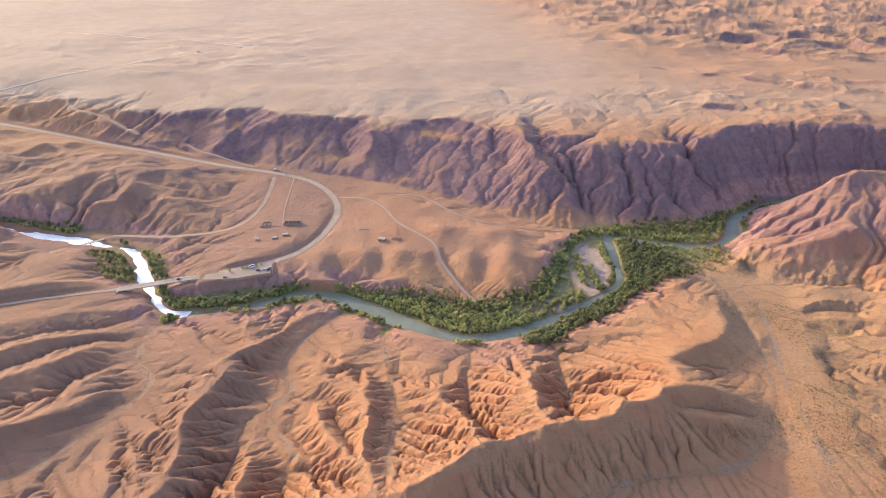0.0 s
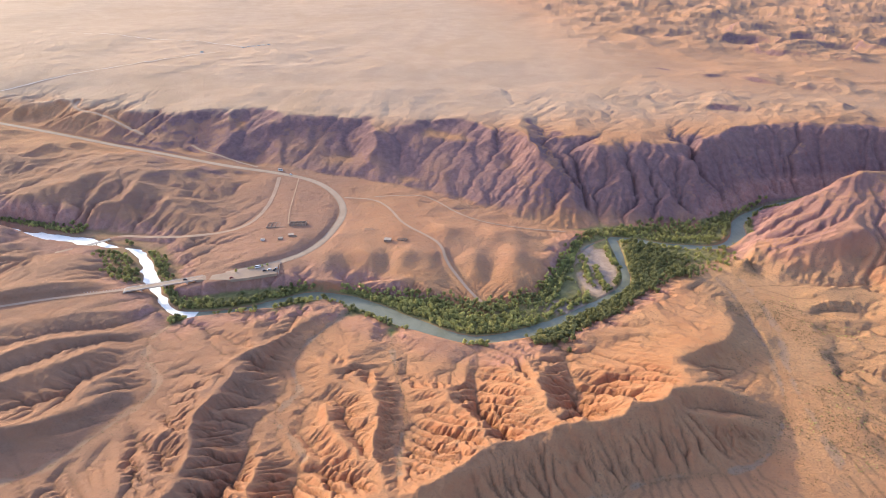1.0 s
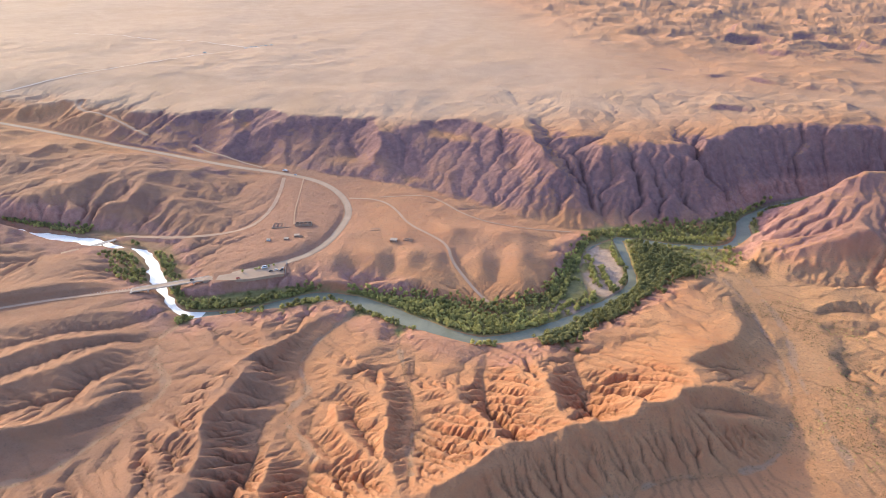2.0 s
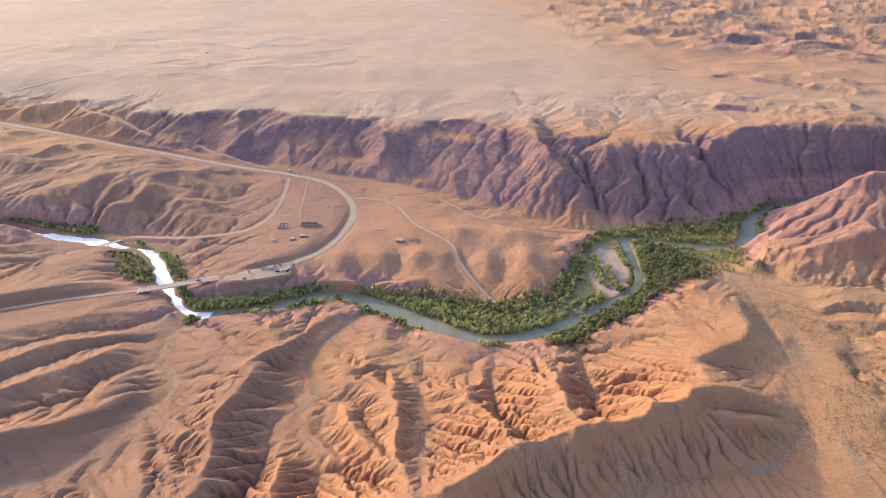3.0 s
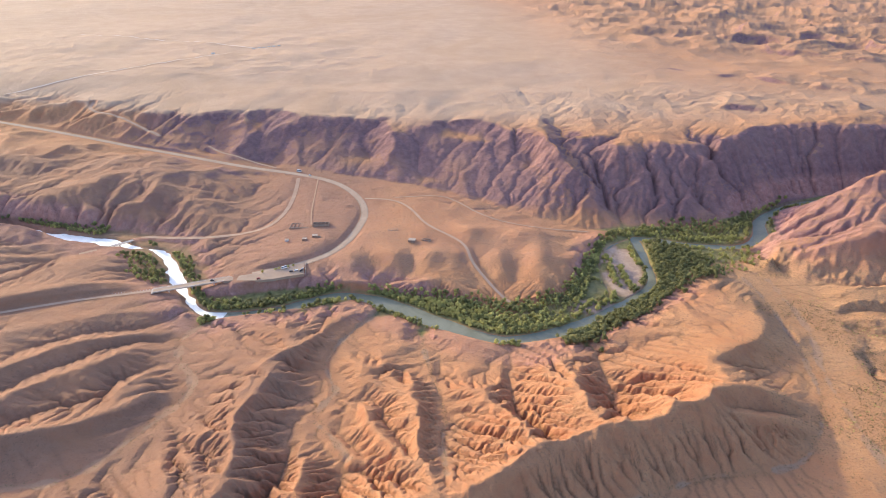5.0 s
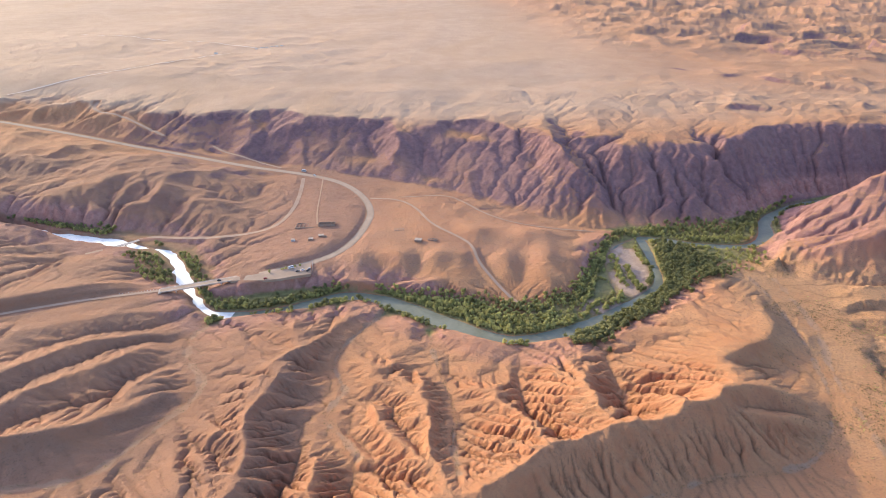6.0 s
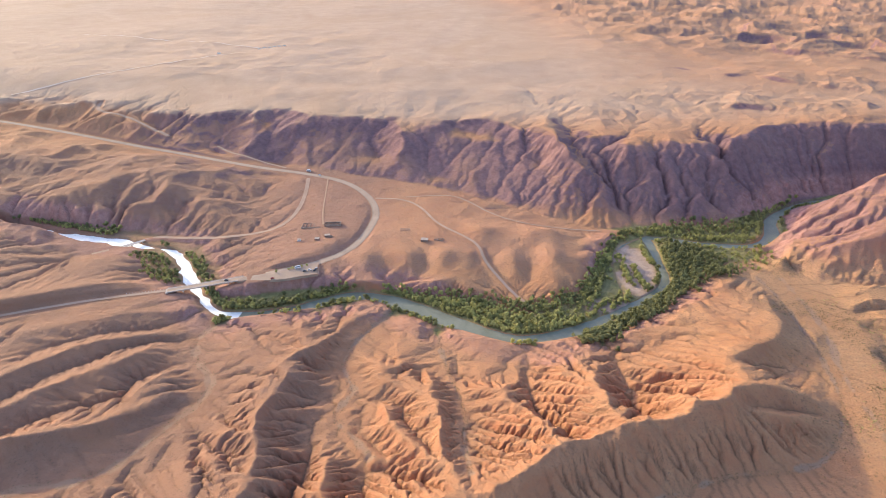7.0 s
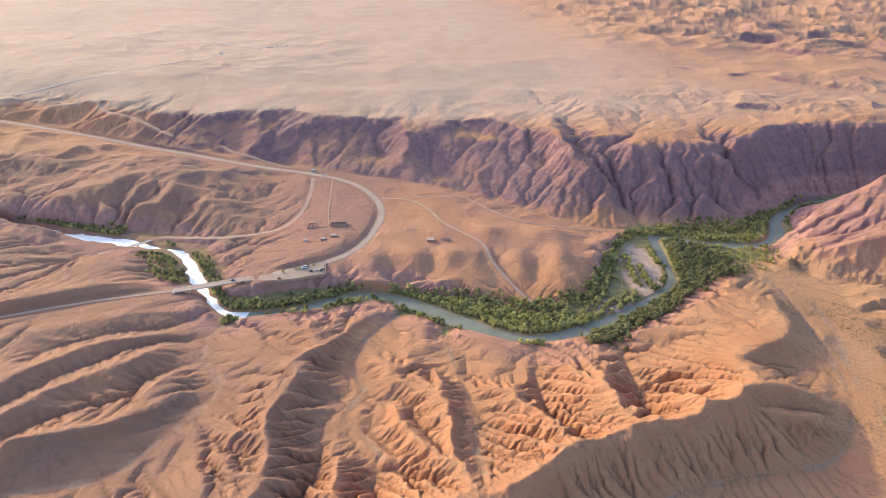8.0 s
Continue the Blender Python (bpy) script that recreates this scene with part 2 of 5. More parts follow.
GUIDES["cliff_rim_east"] = [(176, 899, 74), (221, 926, 76), (248, 889, 74), (298, 909, 76), (324, 870, 74), (359, 859, 73), (421, 909, 80), (475, 930, 82), (524, 920, 82), (577, 903, 82), (662, 902, 82), (740, 905, 83), (1000, 930, 85), (1300, 960, 87)]
GUIDES["cliff_foot"] = [(-443, 967, 36), (-358, 933, 29), (-267, 899, 26), (-192, 878, 22), (-119, 855, 19), (-66, 836, 17), (-15, 808, 14), (48, 773, 10), (107, 732, 7), (157, 713, 4), (210, 713, 2), (289, 722, 1.5), (376, 748, 1.5), (485, 806, 1.5), (560, 832, 1.5), (650, 848, 1.5), (760, 858, 1.5), (1000, 868, 2), (1300, 890, 2)]
GUIDES["cliff_gully_a"] = [(124, 1187, 84), (145, 1091, 79), (163, 1007, 73), (171, 920, 66), (178, 861, 58), (184, 829, 46), (198, 775, 23), (210, 729, 3)]
GUIDES["cliff_gully_b"] = [(328, 1026, 84), (345, 944, 77), (355, 881, 67), (363, 841, 50), (367, 792, 24)]
GUIDES["cliff_gully_c"] = [(-124, 1070, 80), (-91, 986, 70), (-73, 925, 42), (-65, 852, 19)]
GUIDES["cliff_spur_a"] = [(114, 1007, 80), (139, 933, 78), (148, 879, 74), (153, 839, 56), (174, 768, 26), (185, 732, 6)]
GUIDES["cliff_spur_b"] = [(245, 879, 77), (227, 840, 64), (231, 813, 43), (237, 770, 25)]
GUIDES["cliff_spur_c"] = [(-118, 993, 75), (-114, 915, 50), (-129, 869, 22)]
GUIDES["cliff_gully_d"] = [(274, 969, 77), (235, 923, 73), (205, 881, 66), (181, 853, 59)]
GUIDES["cliff_ridge_d"] = [(192, 1065, 82), (217, 1013, 80), (227, 952, 79), (205, 905, 74)]
GUIDES["cliff_spur_e"] = [(286, 873, 77), (284, 818, 60), (293, 785, 36), (296, 750, 16)]
GUIDES["cliff_spur_f"] = [(349, 829, 66), (358, 803, 46), (376, 776, 22)]
GUIDES["cliff_gully_e"] = [(69, 1055, 78), (86, 969, 74), (98, 912, 62), (102, 861, 40)]
GUIDES["cliff_gully_f"] = [(4, 1072, 79), (-22, 995, 73), (-32, 934, 53)]
GUIDES["cliff_gully_g"] = [(-219, 1085, 79), (-184, 1012, 70), (-164, 962, 47), (-151, 919, 30)]
GUIDES["cliff_gully_h"] = [(-344, 1086, 77), (-309, 1022, 67), (-282, 980, 47)]
GUIDES["left_ridge_x"] = [(-338, 340, 28), (-335, 350, 25), (-325, 362, 23), (-314, 370, 20)]
GUIDES["left_c_flank"] = [(-335, 298, 34), (-315, 303, 31), (-302, 312, 28), (-293, 324, 24.5), (-285, 339, 20.5)]
GUIDES["left_b_flank"] = [(-355, 364, 22.5), (-341, 373, 21.5), (-327, 384, 19.5), (-321, 400, 18.5)]
GUIDES["left_a_flank"] = [(-386, 412, 21), (-369, 425, 18.5), (-358, 441, 16.5)]
GUIDES["mid_flank"] = [(-183, 333, 27), (-179, 348, 26), (-172, 356, 24)]
GUIDES["left_spur_y"] = [(-298, 337, 30.7), (-285, 350, 25), (-273, 368, 19.5), (-255, 384, 12.5)]
GUIDES["left_spur_y_foot"] = [(-286, 341, 21.6), (-274, 357, 16), (-258, 366, 12.3)]
GUIDES["left_spur_z"] = [(-300, 380, 21), (-285, 385, 20), (-274, 396, 16.1), (-268, 409, 10.7)]
GUIDES["hill_a"] = [(-104, 432, 12), (-76, 408, 18), (-53, 387, 20)]
GUIDES["hill_b"] = [(-125, 408, 13), (-105, 391, 19), (-87, 376, 20)]
GUIDES["mesa_scarp"] = [(211, 398, 22.5), (237, 417, 19.5), (253, 424, 18.5), (271, 444, 17.5), (280, 468, 16.2)]
GUIDES["mesa_scarp_foot"] = [(228, 389, 18), (254, 408, 15), (270, 415, 15), (288, 435, 14.9), (297, 459, 14.9)]
GUIDES["mesa_brow"] = [(193, 411, 28.8), (219, 430, 25.8), (235, 437, 24.8), (253, 457, 23.8), (262, 481, 21.3)]
GUIDES["wedge_spur"] = [(73, 385, 26), (92, 393, 19.5), (111, 393, 15)]
GUIDES["wedge_foot"] = [(75, 355, 31), (93, 374, 18), (110, 382, 12.5)]
GUIDES["cliff_base"] = [(-193, 889, 29), (-120, 868, 25), (-67, 850, 22.5), (-15, 827, 20), (49, 797, 17.5), (89, 780, 18)]
GUIDES["terrace_low_foot"] = [(357, 470, 9.8), (375, 462, 10.5), (388, 455, 11)]
GUIDES["terrace_mid_top"] = [(380, 525, 15.5), (408, 531, 17.5), (437, 532, 18.5)]
GUIDES["terrace_mid"] = [(363, 504, 14), (390, 510, 16), (420, 506, 16.5)]
GUIDES["terrace_mid_foot"] = [(364, 496, 9.5), (391, 501, 10.5), (414, 494, 11)]
GUIDES["terrace_end"] = [(350, 430, 15), (372, 434, 17)]
GUIDES["terrace_end_foot"] = [(341, 425, 11), (350, 415, 12), (357, 409, 12.5)]
GUIDES["butte_wall_foot"] = [(368, 580, 18), (392, 578, 23), (420, 575, 27), (462, 575, 30)]
GUIDES["spur_west_a"] = [(-241, 493, 9.9), (-240, 462, 11.3), (-232, 434, 14.9), (-237, 413, 13.8), (-251, 409, 10.6)]
GUIDES["spur_west_b"] = [(-208, 402, 19.4), (-219, 392, 19.4), (-210, 365, 25.9), (-204, 349, 29.4), (-208, 340, 27.5), (-217, 336, 23.5)]
GUIDES["gully_west_b"] = [(-229, 384, 13.3), (-228, 367, 14.7), (-231, 358, 15.4)]
GUIDES["spur_west_c"] = [(-187, 322, 37.3), (-189, 308, 38.8), (-204, 311, 31.6), (-231, 323, 21)]
GUIDES["gully_west_c"] = [(-185, 298, 36.8), (-204, 305, 27.3), (-228, 307, 22.2)]
GUIDES["spur_west_d"] = [(-180, 286, 41.6), (-185, 281, 41.5), (-194, 279, 38.7), (-209, 276, 35.4)]
GUIDES["spur_east_of_spine"] = [(-176, 386, 28.8), (-161, 383, 26.7), (-150, 389, 19.1), (-140, 392, 14.5)]
GUIDES["hill_c"] = [(-122, 423, 11.7), (-104, 435, 13.5), (-84, 444, 11.1)]
GUIDES["hill_d"] = [(-79, 391, 19.8), (-57, 384, 23.1), (-45, 377, 18.3)]
GUIDES["hill_e"] = [(-15, 374, 20.7), (2, 388, 19.3), (14, 371, 22.4)]
GUIDES["hill_f"] = [(-231, 498, 9.7), (-214, 479, 12.9), (-195, 472, 14.5), (-176, 481, 12.9)]
GUIDES["cliff_slope_west"] = [(-700, 1124, 67), (-603, 1075, 58), (-518, 1014, 46), (-468, 983, 40)]
GUIDES["north_bluff_lip"] = [(-301, 555, 9), (-284, 548, 12), (-237, 561, 13), (-192, 574, 14), (-181, 575, 14), (-170, 569, 12), (-144, 561, 12), (-119, 563, 13), (-94, 557, 12), (-68, 551, 12), (-44, 546, 12), (-20, 539, 11), (5, 542, 8)]
GUIDES["north_bluff_foot"] = [(-302, 554, 2), (-285, 545, 2), (-224, 556, 2), (-170, 563, 2), (-132, 558, 2), (-81, 551, 2), (-44, 542, 2), (-8, 535, 2), (22, 524, 2), (58, 531, 2), (97, 547, 2), (120, 586, 2), (142, 627, 2), (166, 675, 2)]
GUIDES["east_bluff_lip"] = [(44, 542, 8), (71, 538, 12), (93, 554, 13), (108, 583, 14), (124, 619, 14), (146, 658, 12), (163, 689, 8)]
GUIDES["west_bluff_lip"] = [(-344, 672, 10), (-307, 639, 11), (-289, 601, 12), (-273, 581, 12)]
GUIDES["west_bluff_foot"] = [(-362, 664, 2), (-340, 634, 2), (-316, 592, 2), (-302, 573, 2)]
GUIDES["knolls"] = [(-159, 619, 19), (-123, 600, 15)]
GUIDES["knolls_b"] = [(-112, 625, 21), (-90, 596, 17)]
GUIDES["knolls_c"] = [(-55, 622, 22), (-57, 585, 16)]
GUIDES["knolls_d"] = [(-18, 622, 22), (-32, 580, 15)]
GUIDES["knolls_e"] = [(26, 681, 20), (36, 631, 17), (26, 581, 14)]
GUIDES["knolls_f"] = [(84, 689, 20), (92, 644, 18), (62, 568, 14)]
GUIDES["knoll_gap_a"] = [(-141, 587, 14.5), (-109, 584, 14.5)]
GUIDES["knoll_gap_b"] = [(-83, 632, 18.5), (-76, 578, 14.5)]
GUIDES["knoll_gap_c"] = [(-39, 647, 19), (-41, 566, 13.5)]
GUIDES["knoll_gap_d"] = [(56, 656, 17), (43, 563, 11)]
GUIDES["peninsula_mid"] = [(-192, 690, 20.5), (-130, 658, 20), (-76, 690, 20), (-47, 737, 19), (-99, 819, 20), (-16, 771, 17)]
GUIDES["hill_west_a"] = [(-669, 801, 34), (-616, 823, 36), (-540, 805, 32), (-502, 810, 34), (-438, 776, 30), (-379, 744, 26), (-336, 729, 20)]
GUIDES["hill_west_b"] = [(-638, 747, 20), (-592, 747, 18), (-540, 738, 16), (-474, 728, 16), (-418, 720, 15), (-367, 706, 13)]
GUIDES["hill_west_foot"] = [(-645, 749, 2), (-596, 745, 2), (-540, 730, 2), (-469, 711, 2), (-418, 697, 2), (-374, 681, 3)]
GUIDES["hill_west_c"] = [(-588, 882, 40), (-493, 866, 36), (-394, 829, 31), (-319, 800, 24), (-275, 786, 21)]
GUIDES["hill_west_gap"] = [(-601, 768, 28), (-532, 768, 24), (-496, 778, 25), (-404, 742, 16)]
GUIDES["bank_west_hill"] = [(-642, 706, 15), (-612, 705, 14), (-574, 704, 12), (-540, 676, 9), (-515, 648, 7)]
GUIDES["bank_west_brow"] = [(-630, 703, 20), (-604, 702, 20), (-582, 698, 18.5), (-563, 694, 15)]
GUIDES["bank_west_terrace"] = [(-487, 616, 11), (-440, 635, 11), (-414, 613, 10), (-401, 578, 7)]
GUIDES["bank_west_gap"] = [(-536, 591, 15), (-505, 633, 7), (-488, 651, 4)]
GUIDES["road_cut_top"] = [(-510, 506, 25), (-484, 518, 24), (-460, 534, 22), (-427, 548, 19), (-391, 560, 14), (-367, 558, 9)]
GUIDES["ridge_near_bridge"] = [(-448, 461, 20), (-405, 478, 17), (-370, 494, 15), (-339, 511, 12), (-313, 516, 8)]
GUIDES["gully_far_left"] = [(-427, 428, 17), (-409, 448, 15), (-386, 461, 13), (-351, 476, 10), (-322, 496, 6), (-304, 518, 2)]
GUIDES["ridge_left_a"] = [(-422, 372, 30), (-407, 402, 26), (-388, 426, 24), (-377, 440, 21), (-357, 450, 18), (-330, 458, 14), (-306, 472, 8)]
GUIDES["gully_left_a"] = [(-408, 352, 25), (-396, 383, 21), (-383, 406, 19), (-365, 417, 17), (-355, 435, 15), (-338, 450, 12), (-318, 464, 9), (-294, 466, 5.5)]
GUIDES["ridge_left_b"] = [(-391, 332, 34), (-378, 362, 30), (-368, 379, 28), (-352, 391, 26), (-335, 402, 24), (-328, 415, 22), (-323, 438, 17), (-313, 444, 14), (-294, 444, 9)]
GUIDES["gully_left_b"] = [(-379, 313, 28), (-364, 338, 25), (-348, 352, 23), (-330, 358, 21), (-319, 369, 19), (-318, 393, 17), (-313, 405, 14), (-297, 418, 10), (-281, 427, 8)]
GUIDES["ridge_left_c"] = [(-361, 298, 46), (-338, 307, 42), (-318, 311, 39), (-306, 323, 34), (-299, 334, 31), (-306, 360, 25), (-305, 372, 24), (-295, 388, 22), (-288, 405, 17), (-278, 414, 10)]
GUIDES["wash_left"] = [(-348, 265, 27), (-321, 273, 26), (-301, 276, 25.5), (-281, 287, 24), (-270, 316, 20), (-261, 341, 16), (-252, 360, 13.5), (-249, 383, 11), (-252, 403, 9.5), (-273, 424, 8), (-284, 443, 6.5), (-289, 469, 5), (-280, 494, 2.5), (-275, 507, 0)]
GUIDES["ridge_mid_spine"] = [(-192, 241, 45), (-183, 260, 42), (-181, 275, 41), (-183, 296, 39), (-190, 325, 37), (-188, 344, 35), (-182, 360, 33), (-176, 384, 29), (-169, 410, 25), (-161, 440, 19), (-147, 477, 14), (-129, 504, 11)]
GUIDES["spur_mid_a"] = [(-182, 360, 33), (-162, 364, 22), (-143, 375, 13.5)]
GUIDES["spur_mid_b"] = [(-188, 322, 37), (-171, 322, 28), (-156, 336, 16)]
GUIDES["spur_mid_c"] = [(-183, 296, 39), (-167, 295, 31), (-152, 301, 24)]
GUIDES["spur_mid_d"] = [(-169, 410, 25), (-154, 409, 16), (-145, 414, 9.5)]
GUIDES["spur_mid_e"] = [(-181, 275, 41), (-210, 303, 27), (-237, 325, 18)]
GUIDES["spur_mid_f"] = [(-190, 325, 37), (-210, 341, 25), (-226, 351, 16)]
GUIDES["spur_mid_g"] = [(-182, 360, 33), (-208, 380, 22), (-236, 389, 12)]
GUIDES["ridge_front"] = [(-134, 297, 33), (-131, 280, 37), (-130, 266, 40), (-128, 251, 43)]
GUIDES["gully_front_a"] = [(-152, 261, 36), (-148, 281, 29), (-152, 303, 23), (-154, 331, 17)]
GUIDES["gully_front_b"] = [(-102, 256, 36), (-108, 277, 28), (-105, 301, 20)]
GUIDES["wash_mid"] = [(-103, 297, 24), (-113, 313, 21), (-124, 329, 19), (-131, 336, 18), (-136, 343, 17), (-134, 365, 14), (-125, 381, 12), (-133, 397, 10.5), (-143, 419, 8.5), (-141, 441, 7), (-130, 470, 5), (-112, 502, 3.5), (-103, 520, 1)]
GUIDES["ridge_crag_a"] = [(-99, 350, 27), (-94, 333, 31), (-85, 312, 37), (-65, 287, 44), (-47, 260, 49), (-36, 247, 53)]
GUIDES["crag_a_foot"] = [(-118, 328, 17), (-107, 342, 18), (-103, 373, 16), (-80, 355, 20)]
GUIDES["ridge_crag_b"] = [(-60, 349, 30), (-58, 322, 39), (-58, 301, 46), (-53, 282, 47), (-45, 266, 50)]
GUIDES["gully_crag_ab"] = [(-83, 342, 23), (-70, 316, 31), (-62, 289, 40)]
GUIDES["wash_small"] = [(-35, 266, 44), (-37, 286, 36), (-39, 312, 27), (-35, 339, 20), (-38, 362, 16.5), (-42, 382, 14), (-47, 403, 11), (-51, 426, 8.5), (-56, 456, 5), (-59, 482, 1)]
GUIDES["ridge_crag_c"] = [(-75, 460, 9), (-77, 423, 11), (-70, 391, 18), (-60, 349, 30)]
GUIDES["ridge_crag_d"] = [(-2, 372, 23), (8, 345, 31), (18, 326, 40), (25, 303, 48), (30, 286, 55)]
GUIDES["gully_crag_cd"] = [(-12, 287, 42), (-17, 308, 34), (-25, 331, 25), (-34, 340, 20.5)]
GUIDES["ridge_crag_e"] = [(60, 423, 10), (74, 389, 24), (72, 357, 37), (71, 334, 46), (68, 313, 52), (68, 302, 55)]
GUIDES["gully_crag_de"] = [(36, 299, 46), (33, 316, 38), (27, 335, 30), (23, 355, 24), (19, 386, 16), (24, 412, 10), (26, 443, 5)]
GUIDES["ridge_crag_f"] = [(110, 345, 36), (122, 341, 45), (123, 325, 50), (114, 310, 53)]
GUIDES["gully_crag_ef"] = [(96, 318, 43), (98, 352, 25), (103, 383, 12), (103, 409, 9), (104, 430, 6)]
GUIDES["ridge_crag_g"] = [(138, 401, 18), (148, 379, 28), (157, 368, 36)]
GUIDES["gully_crag_fg"] = [(144, 346, 40), (138, 373, 25), (126, 392, 15), (113, 406, 10)]
GUIDES["crest_main"] = [(-109, 227, 46), (-84, 234, 49), (-58, 240, 52), (-30, 248, 54), (-7, 259, 56), (4, 268, 56), (30, 285, 56), (51, 291, 55), (67, 301, 56), (92, 302, 54), (112, 307, 54), (124, 321, 54), (137, 320, 52), (150, 327, 53), (164, 341, 52)]
GUIDES["spur_east_a"] = [(169, 344, 49), (194, 354, 41), (220, 358, 32), (243, 354, 22), (254, 352, 18)]
GUIDES["spur_east_b"] = [(176, 323, 41), (193, 326, 37), (216, 334, 30), (235, 336, 23), (244, 329, 18.5)]
GUIDES["gully_east_a"] = [(173, 334, 40), (207, 346, 25), (238, 344, 18)]
GUIDES["gully_east_b"] = [(189, 382, 36), (228, 388, 22), (262, 378, 15.5)]
GUIDES["plateau_1400"] = [(-1500, 1400, 94), (-700, 1400, 94), (-300, 1400, 94), (200, 1400, 93), (900, 1400, 97), (1500, 1400, 97)]
GUIDES["plateau_mid"] = [(-760, 1170, 73), (-500, 1190, 82), (-120, 1175, 87), (300, 1160, 87), (560, 1110, 86), (900, 1150, 88), (1300, 1180, 90)]
GUIDES["south_edge"] = [(-1300, 110, 45), (-300, 150, 50), (100, 140, 40), (300, 160, 26), (1300, 150, 60)]
GUIDES["east_edge"] = [(1100, 250, 50), (900, 450, 50), (800, 600, 80)]
GUIDES["west_edge"] = [(-1200, 300, 45), (-1200, 550, 35)]
GUIDES["bank_top"] = [(-245, 592, 18), (-217, 611, 19.5), (-192, 634, 20), (-170, 670, 20.5), (-162, 711, 20.5), (-169, 761, 20.5)]
GUIDES["flat_north"] = [(-93, 543, 1.5), (-56, 526, 1.5), (-20, 514, 1.5), (14, 499, 1.5), (48, 491, 1.5), (79, 511, 1.5), (102, 541, 1.5), (131, 590, 1.5), (152, 638, 1.5), (173, 684, 1.5)]
GUIDES["flat_east"] = [(88, 464, 1.5), (127, 490, 1.5), (170, 521, 1.5), (206, 561, 1.5), (232, 615, 1.5), (231, 660, 1.5), (260, 641, 1.5), (270, 597, 2.5), (308, 625, 2), (351, 642, 2)]
GUIDES["flat_meadow"] = [(216, 708, 1), (281, 699, 1), (346, 695, 1)]
GUIDES["flat_bar"] = [(186, 663, 0.7), (183, 619, 0.7), (177, 579, 0.7), (158, 554, 0.7)]
GUIDES["flat_bend"] = [(340, 681, 1.5), (362, 697, 1.5), (378, 719, 1.5), (384, 743, 1.5), (405, 766, 1.5)]
GUIDES["flat_bend_east"] = [(395, 685, 2), (411, 719, 2), (420, 743, 2)]
GUIDES["flat_west"] = [(-430, 653, 1.5), (-406, 638, 1.5), (-377, 607, 1.5), (-352, 577, 1.5)]
GUIDES["flat_bridge"] = [(-309, 556, 1.5), (-286, 526, 1.5), (-247, 527, 1.5), (-203, 543, 1.5), (-164, 563, 1.5)]
GUIDES["flat_shore"] = [(-113, 557, 0.9), (-79, 540, 0.9), (-47, 519, 0.9), (-18, 500, 0.9), (7, 485, 0.9), (27, 477, 0.9), (60, 486, 0.9), (92, 501, 0.9), (113, 514, 0.9), (135, 529, 0.9)]
GUIDES["flat_shore_b"] = [(-111, 564, 1.3), (-75, 546, 1.3), (-43, 525, 1.3), (-15, 506, 1.3), (9, 491, 1.3), (27, 484, 1.3), (57, 493, 1.3), (88, 507, 1.3)]
GUIDES["flat_near"] = [(-187, 525, 1.5), (-165, 536, 1.5), (-139, 543, 1.5)]
GUIDES["flat_near_b"] = [(-109, 525, 1.5), (-84, 512, 1.5), (-57, 494, 1.5)]
# river: x, y, width
RIVER_WEST = [(-755, 768, 16.5), (-636, 735, 16.5), (-578, 715, 19), (-539, 701, 20), (-496, 690, 20), (-454, 680, 17), (-424, 669, 13), (-398, 664, 13), (-376, 645, 13), (-356, 610, 13.5), (-335, 579, 13), (-317, 550, 12), (-303, 530, 13), (-285, 516, 14), (-264, 513, 15.5), (-238, 516, 17.5), (-216, 522, 16), (-194, 532, 16), (-173, 544, 16), (-150, 553, 17.5)]
RIVER_MID = [(-150, 553, 17.5), (-118, 545, 20), (-86, 528, 23), (-55, 507, 23), (-26, 488, 23), (1, 472, 21.5), (28, 464, 20), (64, 475, 18), (97, 491, 16), (119, 506, 14), (140, 521, 13), (169, 540, 12), (190, 560, 11.5), (203, 581, 11), (207, 613, 11), (211, 646, 11), (212, 675, 12), (210, 692, 12)]
RIVER_EAST = [(210, 692, 12), (229, 687, 11), (245, 682, 12), (271, 672, 12), (305, 665, 13), (339, 662, 15), (359, 671, 19), (379, 693, 22), (389, 714, 21), (395, 734, 19), (413, 754, 16), (451, 784, 15), (493, 804, 15), (560, 815, 15), (650, 830, 15), (760, 840, 15), (1000, 855, 15), (1300, 875, 15)]
SIDE_CHANNEL = [(205, 688, 5), (179, 672, 4.5), (158, 645, 4), (148, 611, 3.5), (146, 574, 3.5), (147, 546, 3.5), (130, 536, 3.2), (110, 510, 3.2), (96, 493, 4)]
# roads and tracks
ROAD = [(-502, 490, 15.5), (-478, 503, 14), (-451, 515, 13), (-418, 528, 12), (-383, 541, 10), (-350, 550, 9.5), (-301, 564, 11), (-246, 579, 13.5), (-213, 594, 14.5), (-190, 606, 15), (-170, 622, 16), (-154, 653, 16.5), (-145, 694, 17), (-141, 733, 17), (-150, 773, 18.5), (-172, 814, 20.5), (-206, 849, 22.5), (-264, 876, 24), (-329, 894, 26), (-379, 911, 28), (-489, 958, 31), (-556, 982, 33.5), (-604, 1002, 35.5), (-691, 1036, 40), (-820, 1084, 46), (-944, 1127, 50)]
OLD_ROAD = [(-486, 646, 4), (-470, 657, 4), (-450, 674, 4), (-430, 694, 4.5), (-382, 685, 7), (-343, 679, 9.5), (-307, 682, 11.5), (-273, 691, 14), (-257, 713, 16), (-250, 750, 18.5), (-251, 802, 21), (-258, 857, 23.5)]
TRACK_A = [(-148, 785, 19), (-104, 780, 19), (-78, 744, 19.5), (-60, 695, 20), (-25, 659, 19), (-8, 636, 18), (-4, 604, 15), (12, 570, 9), (27, 543, 3.5), (40, 526, 2)]
